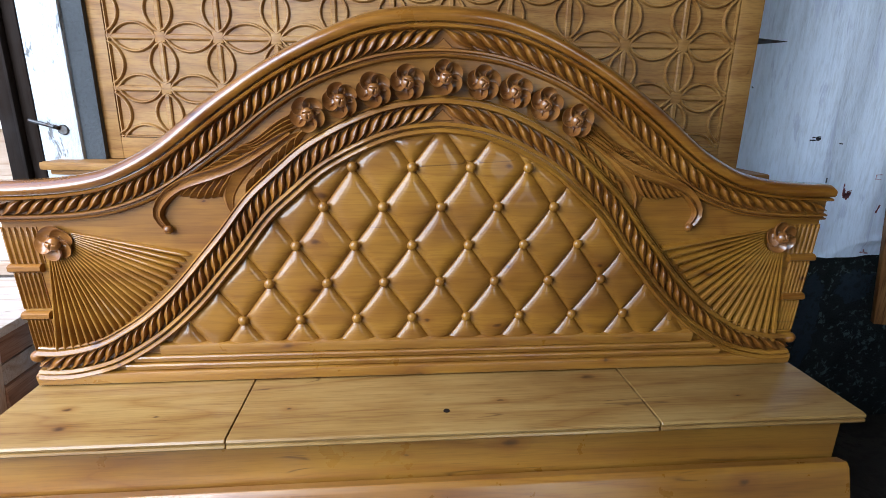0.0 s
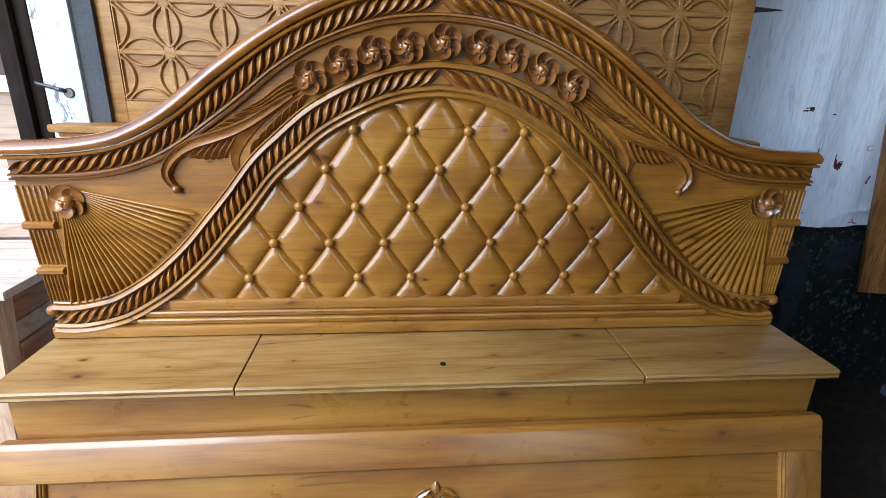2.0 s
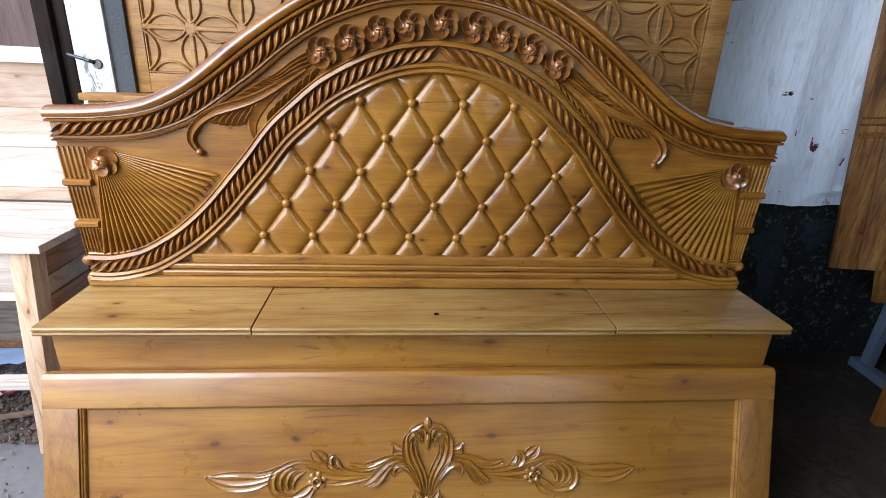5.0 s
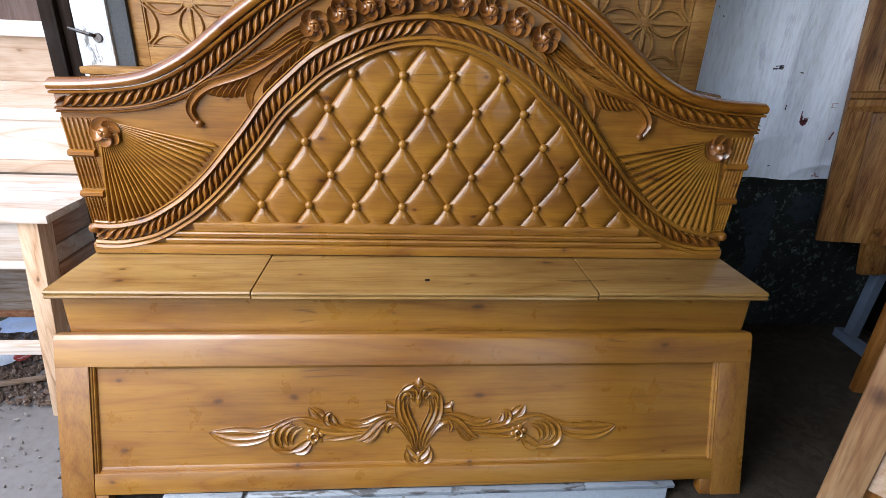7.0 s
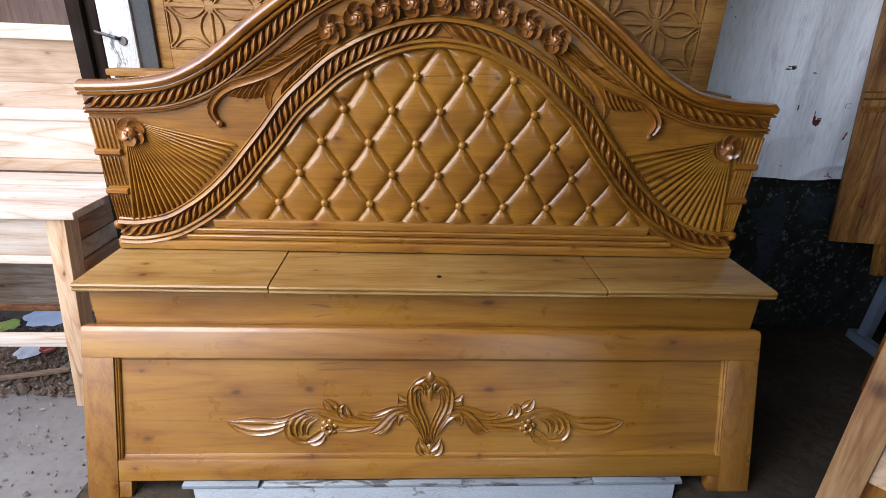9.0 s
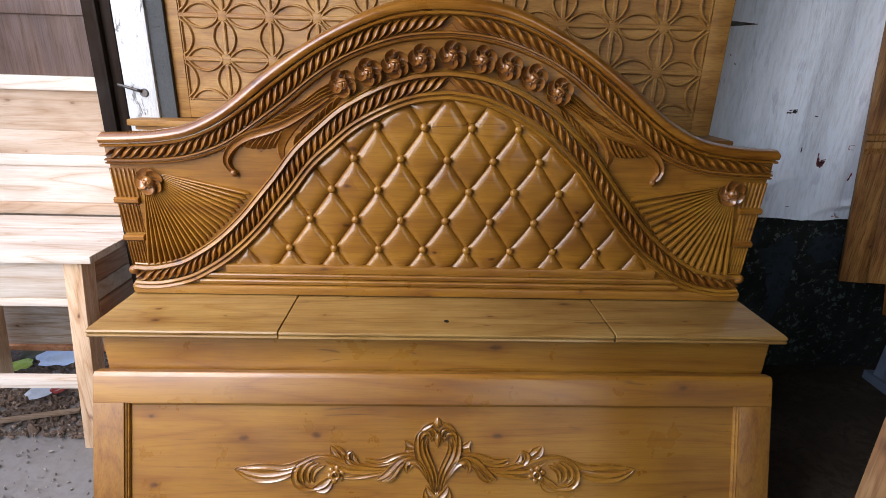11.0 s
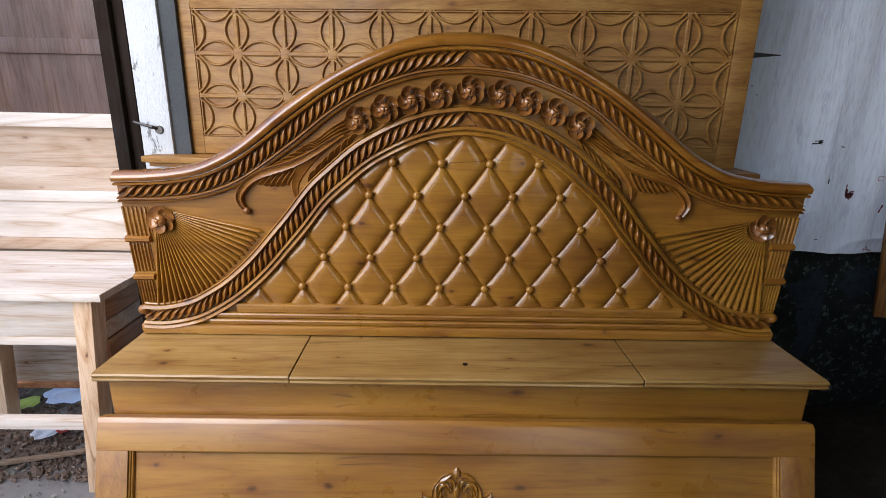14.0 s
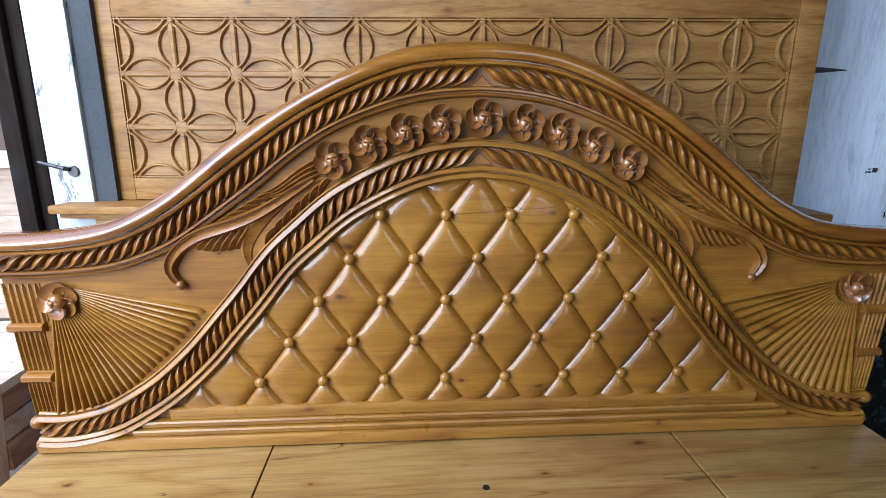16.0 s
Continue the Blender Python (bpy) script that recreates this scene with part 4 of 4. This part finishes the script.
# ---- back wall side: sheet, marks, old doors, trestle ----


def sheet_front(u, v):
    x, z = 0.86 + 0.92 * u, 0.700 + 1.30 * v
    low = (1 - v) ** 5
    fold = 0.010 * noise.noise(Vector((x * 9, z * 1.2, 3))) + 0.004 * noise.noise(Vector((x * 24, z * 2.0, 9)))
    # drawn creases that rise aslant from the hem
    s = z * 34 - x * 11 + 1.6 * noise.noise(Vector((x * 6, z * 6, 1)))
    crease = -0.020 * max(0.0, math.sin(s)) ** 6 * low * max(0.0, 0.4 + noise.noise(Vector((x * 5, z * 9, 4))))
    hem = 0.012 * math.sin(x * 19 + 1) * (1 - v) ** 8
    return (x, 0.556 + fold + crease + hem * 0.6, z + 0.2 * hem)


sheet = tagged(new("hanging_sheet", mesh_of("hanging_sheet", solid_grid(sheet_front, 70, 130, 0.003), SHEET)), "creased bluish-white plastic sheet hung on the dark wall", "sheet")


def mark(strokes, material, label):
    """A flat smear of paint: short strokes of (x, z, x, z, width) that run together."""
    bm = bmesh.new()
    for x0, z0, x1, z1, w in strokes:
        n = 7
        line = [(x0 + (x1 - x0) * k / n + 0.12 * w * math.sin(9 * k + x0 * 700), z0 + (z1 - z0) * k / n) for k in range(n + 1)]
        sweep(line, [(-w / 2, -.0015), (-w / 2.2, .0008), (w / 2.2, .0008), (w / 2, -.0015)], 0.0, lambda t: 0.45 + 0.75 * abs(math.sin(5 * t + z0 * 300)), bm=bm)
    x, z = strokes[0][0], strokes[0][1]
    y = sheet_front((x - 0.86) / 0.92, (z - 0.700) / 1.30)[1] - 0.0012
    part("paint_stain", bm, material, sheet, label, pose(0, y, 0))


mark([(1.318, 1.126, 1.352, 1.130, 0.0037), (1.338, 1.122, 1.360, 1.121, 0.0062), (1.312, 1.119, 1.345, 1.116, 0.0025), (1.346, 1.130, 1.362, 1.128, 0.0031), (1.330, 1.1215, 1.360, 1.1235, 0.0095), (1.346, 1.127, 1.366, 1.126, 0.0065), (1.310, 1.1165, 1.332, 1.1175, 0.0045)], INK, "black smear of paint on the white sheet")
mark([(1.421, 1.108, 1.434, 1.106, 0.0037)], INK, "small black dash on the white sheet")
mark([(1.402, .989, 1.402, .970, 0.0037)], INK, "short black streak on the white sheet")
mark([(1.480, .968, 1.481, .925, 0.0031), (1.481, .935, 1.510, .930, 0.0081), (1.484, .922, 1.500, .914, 0.0074), (1.496, .940, 1.514, .944, 0.0037), (1.482, .952, 1.486, .928, 0.0090), (1.484, .928, 1.506, .921, 0.0150), (1.494, .934, 1.511, .932, 0.0120)], STAINS, "dark red forked drip of paint on the white sheet")
mark([(1.636, .892, 1.626, .862, 0.0050)], STAINS, "dark red stain at the edge of the white sheet")
mark([(1.586, 1.000, 1.610, 1.002, 0.0019), (1.588, .986, 1.608, .985, 0.0019), (1.588, 1.0, 1.588, .984, 0.0012)], FAINT, "faint pink scribble on the white sheet")
mark([(1.398, .753, 1.416, .752, 0.0025)], INK, "small dark speck near the hem of the sheet")
mark([(1.048, 1.317, 1.050, 1.312, 0.0025), (1.069, 1.287, 1.074, 1.283, 0.0031)], INK, "two black specks on the white sheet")
mark([(1.600, .716, 1.632, .712, .005), (1.612, .728, 1.616, .714, .004)], FAINT, "pale red stain at the hem of the white sheet")


def old_door(name, label, m, width, height, low):
    d = thing(name, label, "door", m, "old doors")
    part("stile", box((0, 0, 0), (0.085, 0.035, height), 0.004), OLD_DOOR, d)
    part("stile", box((width - 0.085, 0, 0), (width, 0.035, height), 0.004), OLD_DOOR, d)
    for z in (low, height - 0.12):
        part("rail", box((0.0855, 0.001, z), (width - 0.0855, 0.034, z + 0.10), 0.004), OLD_DOOR, d)
    for z0, z1 in ((0.0, low), (low + 0.10, height - 0.12)):
        part("panel", box((0.086, 0.012, z0 + .0005), (width - 0.086, 0.024, z1 - .0005), 0.001), OLD_DOOR, d)
    part("ledge", sweep([(0.0, low + 0.045), (width / 2, low + 0.045), (width, low + 0.045)], [(-.040, -.001), (-.040, .008), (-.024, .012), (-.018, .007), (.004, .008), (.010, .020), (.028, .022), (.034, .008), (.034, -.001)], -0.0005), OLD_DOOR, d)
    return d


old_door("old_door", "old worn orange-brown panelled door leaning on the wall", pose(1.640, 0.470, 0.465, -1.5, -5, -28), 0.62, 1.60, 0.51)
old_door("old_door", "narrow worn brown door leaning before another", pose(1.800, 0.370, 0.355, -12, -2, -3), 0.50, 0.45, 0.12)
# low block that carries the doors
tagged(new("timber_block", mesh_of("timber_block", box((2.10, 0.36, 0.0), (2.75, 0.56, 0.44), 0.004), BLACK_WOOD)), "dark block of timber under the old doors", "timber")

trestle = thing("painted_trestle", "pale blue painted wooden trestle frame in the dark corner", "trestle")
part("leg", box((-0.02, -0.02, 0), (0.02, 0.02, 0.42), 0.003), DUSTY_BLUE, trestle, m=pose(1.925, 0.43, 0.035, 0, 3, 0))
part("foot_bar", box((-0.02, -0.26, 0), (0.022, 0.045, 0.040), 0.003), DUSTY_BLUE, trestle, m=pose(1.912, 0.44, 0.0, 0, 0, -4))

tagged(new("brown_board", mesh_of("brown_board", box((0, 0, 0), (0.30, 0.030, 0.46), 0.003), BROWN_BOARD)), "orange-brown board standing on edge in the dark corner", "board").matrix_basis = pose(1.645, 0.085, 0, 0, 0, -12)

# patches of an older blue-grey coat that still cling to the wall
def plaster_patch(x, z, w, h, seed):
    bm, n = bmesh.new(), 96
    ring = []
    for k in range(n):
        a = math.tau * k / n
        p = Vector((math.cos(a), math.sin(a), seed))
        r = 0.5 * (1 + 0.55 * noise.noise(p * 1.6) + 0.30 * noise.noise(p * 5) + 0.20 * noise.noise(p * 14))
        ring.append((r * w * math.cos(a), r * h * math.sin(a)))
    front = [bm.verts.new((u, -0.002, v)) for u, v in ring]
    rear = [bm.verts.new((u * 1.01, 0.002, v * 1.01)) for u, v in ring]
    bm.faces.new(front)
    for k in range(n):
        bm.faces.new((front[k], rear[k], rear[(k + 1) % n], front[(k + 1) % n]))
    tagged(new("plaster_patch", mesh_of("plaster_patch", bm, PLASTER_BLUE, False)), "blue-grey remnant of old plaster coat on the dark wall", "plaster", kind="structure").matrix_basis = pose(x, 0.580 - 0.0006 * seed / 3.7, z)


for k, (x, z, w, h) in enumerate(((1.455, 0.535, 0.17, 0.13), (1.475, 0.39, 0.11, 0.28), (1.63, 0.58, 0.14, 0.12), (1.30, 0.62, 0.10, 0.08))):
    plaster_patch(x, z, w, h, 3.7 * k)

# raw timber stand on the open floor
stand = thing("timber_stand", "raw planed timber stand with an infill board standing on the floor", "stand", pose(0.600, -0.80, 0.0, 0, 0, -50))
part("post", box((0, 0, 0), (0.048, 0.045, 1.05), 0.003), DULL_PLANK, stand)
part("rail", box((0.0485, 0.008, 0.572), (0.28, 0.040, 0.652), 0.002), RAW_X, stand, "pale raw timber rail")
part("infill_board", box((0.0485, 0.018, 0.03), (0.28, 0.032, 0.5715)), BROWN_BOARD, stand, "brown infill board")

# ---- doorway at the open side ----
post = thing("door_post", "white door post with chipped paint and an iron hook", "post", kind="structure")
part("post", box((-1.090, 0.45, -0.25), (-0.985, 0.60, 3.0), 0.006), WHITE_PAINT, post)
# side face of the post, coloured dark grey for its shade
part("post_edge", box((-0.984, 0.462, -0.25), (-0.930, 0.58, 3.0), 0.002), SHADED_EDGE, post)
hook = bmesh.new()
rod((-1.095, 0.425, 1.152), (-1.035, 0.428, 1.135), 0.005, 8, hook)
rod((-1.037, 0.428, 1.136), (-1.026, 0.470, 1.124), 0.006, 8, hook)
bmesh.ops.create_cone(hook, cap_ends=True, segments=12, radius1=0.015, radius2=0.013, depth=0.008, matrix=pose(-1.024, 0.447, 1.126, 90))
part("iron_hook", hook, STEEL, post, "bent iron hook and washer")
jamb = thing("dark_door_leaf", "blackened wooden door leaf edge-on beside the post", "door", kind="structure")
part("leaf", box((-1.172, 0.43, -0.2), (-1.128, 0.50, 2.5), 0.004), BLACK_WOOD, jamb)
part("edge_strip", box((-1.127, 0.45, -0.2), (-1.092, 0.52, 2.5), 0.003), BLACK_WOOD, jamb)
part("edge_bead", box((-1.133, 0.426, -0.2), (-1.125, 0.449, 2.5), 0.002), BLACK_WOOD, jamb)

# ---- yard: raw table, timber panel, rubbish ----
TOP, YARD = 0.605, -0.2
table = thing("raw_table", "unfinished raw timber table standing in the yard", "table")
for k, (y0, y1) in enumerate(((0.233, 0.385), (0.387, 0.55), (0.552, 0.718))):
    part("tabletop_plank", box((-2.02, y0, TOP - 0.026), (-1.177, y1, TOP - 0.0005 * k), 0.002), TABLE_WOOD, table)
part("apron", box((-1.915, 0.262, 0.437), (-1.283, 0.284, TOP - 0.0265), 0.002), TABLE_WOOD, table)
part("shelf_rail", box((-1.915, 0.259, 0.407), (-1.300, 0.284, 0.4365), 0.002), SAPWOOD, table)
# side members face away from the daylight; that shade is in their brown
part("side_apron", box((-1.262, 0.332, 0.468), (-1.242, 0.66, TOP - 0.0265), 0.002), RAW_Y, table)
part("side_rail", box((-1.264, 0.332, 0.400), (-1.244, 0.66, 0.462), 0.002), RAW_X, table)
part("lower_side_rail", box((-1.262, 0.332, 0.31), (-1.242, 0.66, 0.392), 0.002), RAW_Y, table)


def table_leg(x, y):
    """A square leg that leans a little."""
    bm = box((-0.031, -0.036, YARD - 0.01), (0.031, 0.036, TOP - 0.0265), 0.003)
    for v in bm.verts:
        v.co.x += 0.10 * (v.co.z - TOP)
    part("leg", bm, RAW_Z, table, m=pose(x, y, 0))


for x, y in ((-1.255, 0.295), (-1.255, 0.67), (-1.915, 0.295), (-1.915, 0.67)):
    table_leg(x, y)
part("stretcher", box((-1.94, 0.264, 0.066), (-1.332, 0.30, 0.107), 0.002), SAPWOOD, table)

panel = thing("raw_timber_panel", "unfinished pale timber cabinet back of wide planks", "panel")
part("bottom_lath", box((-2.7, 0.745, -0.064), (-1.20, 0.79, -0.038), 0.003), RAW_Y, panel)
# the lowest plank's grey stands for the shade under the table
for z0, z1, y, mat in ((-0.0375, 0.604, 0.762, SHADED_BOARD), (0.607, 0.655, 0.735, RAW_X), (0.6555, 0.812, 0.752, SAPWOOD), (0.8125, 0.857, 0.742, SAPWOOD), (0.8575, 0.955, 0.750, RAW_X), (0.9555, 1.112, 0.754, RAW_X)):
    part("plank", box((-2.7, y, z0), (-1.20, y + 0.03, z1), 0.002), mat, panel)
part("edge_strip", box((-2.7, 0.722, 1.1125), (-1.20, 0.79, 1.165), 0.004), SAPWOOD, panel)
for x in (-2.66, -1.30):
    part("post", box((x - 0.03, 0.794, -0.21), (x + 0.03, 0.85, 1.165), 0.003), SHADED_BOARD, panel)
ply = thing("dark_board", "dark brown plywood board with a cross rail", "board")
part("board", box((-2.7, 0.760, 1.166), (-1.20, 0.78, 2.1), 0.002), DARK_BOARD, ply)
part("rail", box((-2.7, 0.744, 1.385), (-1.20, 0.7595, 1.44), 0.004), DARK_BOARD, ply)

rng = random.Random(5)
litter = bmesh.new()
for k in range(2600):
    x, y = rng.uniform(-2.5, -1.25), rng.uniform(0.30, 1.0)
    r = rng.uniform(0.003, 0.010) * (1.9 if rng.random() < 0.05 else 1)
    m = pose(x, y, YARD + 0.010 + r * 0.2, rng.uniform(0, 90), rng.uniform(0, 90), rng.uniform(0, 180)) @ Matrix.Diagonal((rng.uniform(1, 2.2), 1, 0.6, 1))
    bmesh.ops.create_icosphere(litter, subdivisions=1, radius=r, matrix=m)
tagged(new("rubble", mesh_of("rubble", litter, RUBBLE, False)), "brown rubble and wood chips on the yard ground", "rubble", kind="stuff")

chips = bmesh.new()
for k in range(520):
    x, y = rng.uniform(-2.3, -0.98), rng.uniform(-0.6, 0.36)
    r = rng.uniform(0.0025, 0.006) * (2.2 if rng.random() < 0.08 else 1)
    m = pose(x, y, YARD + 0.006 + r * 0.2, rng.uniform(0, 90), rng.uniform(0, 90), rng.uniform(0, 180)) @ Matrix.Diagonal((rng.uniform(1, 2.2), 1, 0.6, 1))
    bmesh.ops.create_icosphere(chips, subdivisions=1, radius=r, matrix=m)
tagged(new("stone_chips", mesh_of("stone_chips", chips, CHIPS, False)), "pale stone chips and splinters strewn on the concrete", "rubble", kind="stuff")


def heap_top(u, v):
    x, y = -2.5 + 1.3 * u, 0.24 + 0.95 * v
    p = Vector((x, y, 0))
    rim = 0.05 * max(0.0, 1 - v / 0.16 + 0.5 * noise.noise(p * 7)) ** 1.5
    return (x, y, YARD + 0.004 - rim + 0.016 * noise.noise(p * 9) + 0.012 * noise.noise(p * 31) + 0.007 * noise.noise(p * 80))


bm, nu, nv = bmesh.new(), 150, 110
grid = [[bm.verts.new(heap_top(i / nu, j / nv)) for j in range(nv + 1)] for i in range(nu + 1)]
for i in range(nu):
    for j in range(nv):
        bm.faces.new((grid[i][j], grid[i + 1][j], grid[i + 1][j + 1], grid[i][j + 1]))
tagged(new("loose_earth", mesh_of("loose_earth", bm, EARTH)), "crumbly brown earth trodden over the yard ground", "earth", kind="stuff")


def scrap(name, label, material, x, y, z, w, d, seed, turn):
    def fn(u, v):
        k = 0.35 * noise.noise(Vector((u * 3, v * 3, seed)))
        e = 0.12 * noise.noise(Vector((u * 2, seed, v * 2)))
        return ((u - 0.5 + e) * w, (v - 0.5 + 0.8 * e) * d * (1 - 0.5 * (2 * u - 1) ** 2), 0.03 + 0.12 * k * min(w, d) * 3)
    bm = bmesh.new()
    n = 10
    g = [[bm.verts.new(fn(i / n, j / n)) for j in range(n + 1)] for i in range(n + 1)]
    for i in range(n):
        for j in range(n):
            bm.faces.new((g[i][j], g[i + 1][j], g[i + 1][j + 1], g[i][j + 1]))
    bmesh.ops.solidify(bm, geom=bm.faces[:], thickness=0.002)
    tagged(new(name, mesh_of(name, bm, material)), label, "litter").matrix_basis = pose(x, y, z, 12, 0, turn)


scrap("plastic_scrap", "crumpled pale-blue plastic scrap lying on the rubble", PAPER, -1.835, 0.86, YARD + 0.02, 0.20, 0.16, 1, 30)
scrap("plastic_scrap", "crumpled white plastic scrap lying on the rubble", PAPER, -1.745, 0.583, YARD + 0.01, 0.13, 0.09, 2, 60)
scrap("wrapper", "crumpled red wrapper lying on the rubble", RED_PACK, -1.685, 0.60, YARD + 0.01, 0.06, 0.07, 3, 10)
scrap("wrapper", "crumpled yellow-green wrapper lying on the rubble", GREEN_PACK, -1.975, 0.765, YARD + 0.02, 0.09, 0.08, 4, 40)
scrap("carton", "flattened olive-brown carton scrap on the rubble", CARTON, -1.99, 0.90, YARD + 0.02, 0.15, 0.10, 7, 65)
scrap("wrapper", "torn red wrapper lying on the rubble", RED_PACK, -2.06, 0.62, YARD + 0.01, 0.16, 0.05, 6, 5)
tagged(new("wood_lath", mesh_of("wood_lath", box((-0.42, -0.012, 0), (0.16, 0.012, 0.014), 0.003), WEATHERED)), "thin weathered wooden lath lying on the ground", "lath").matrix_basis = pose(-1.66, 0.415, YARD + 0.018, 0, 0, 15)
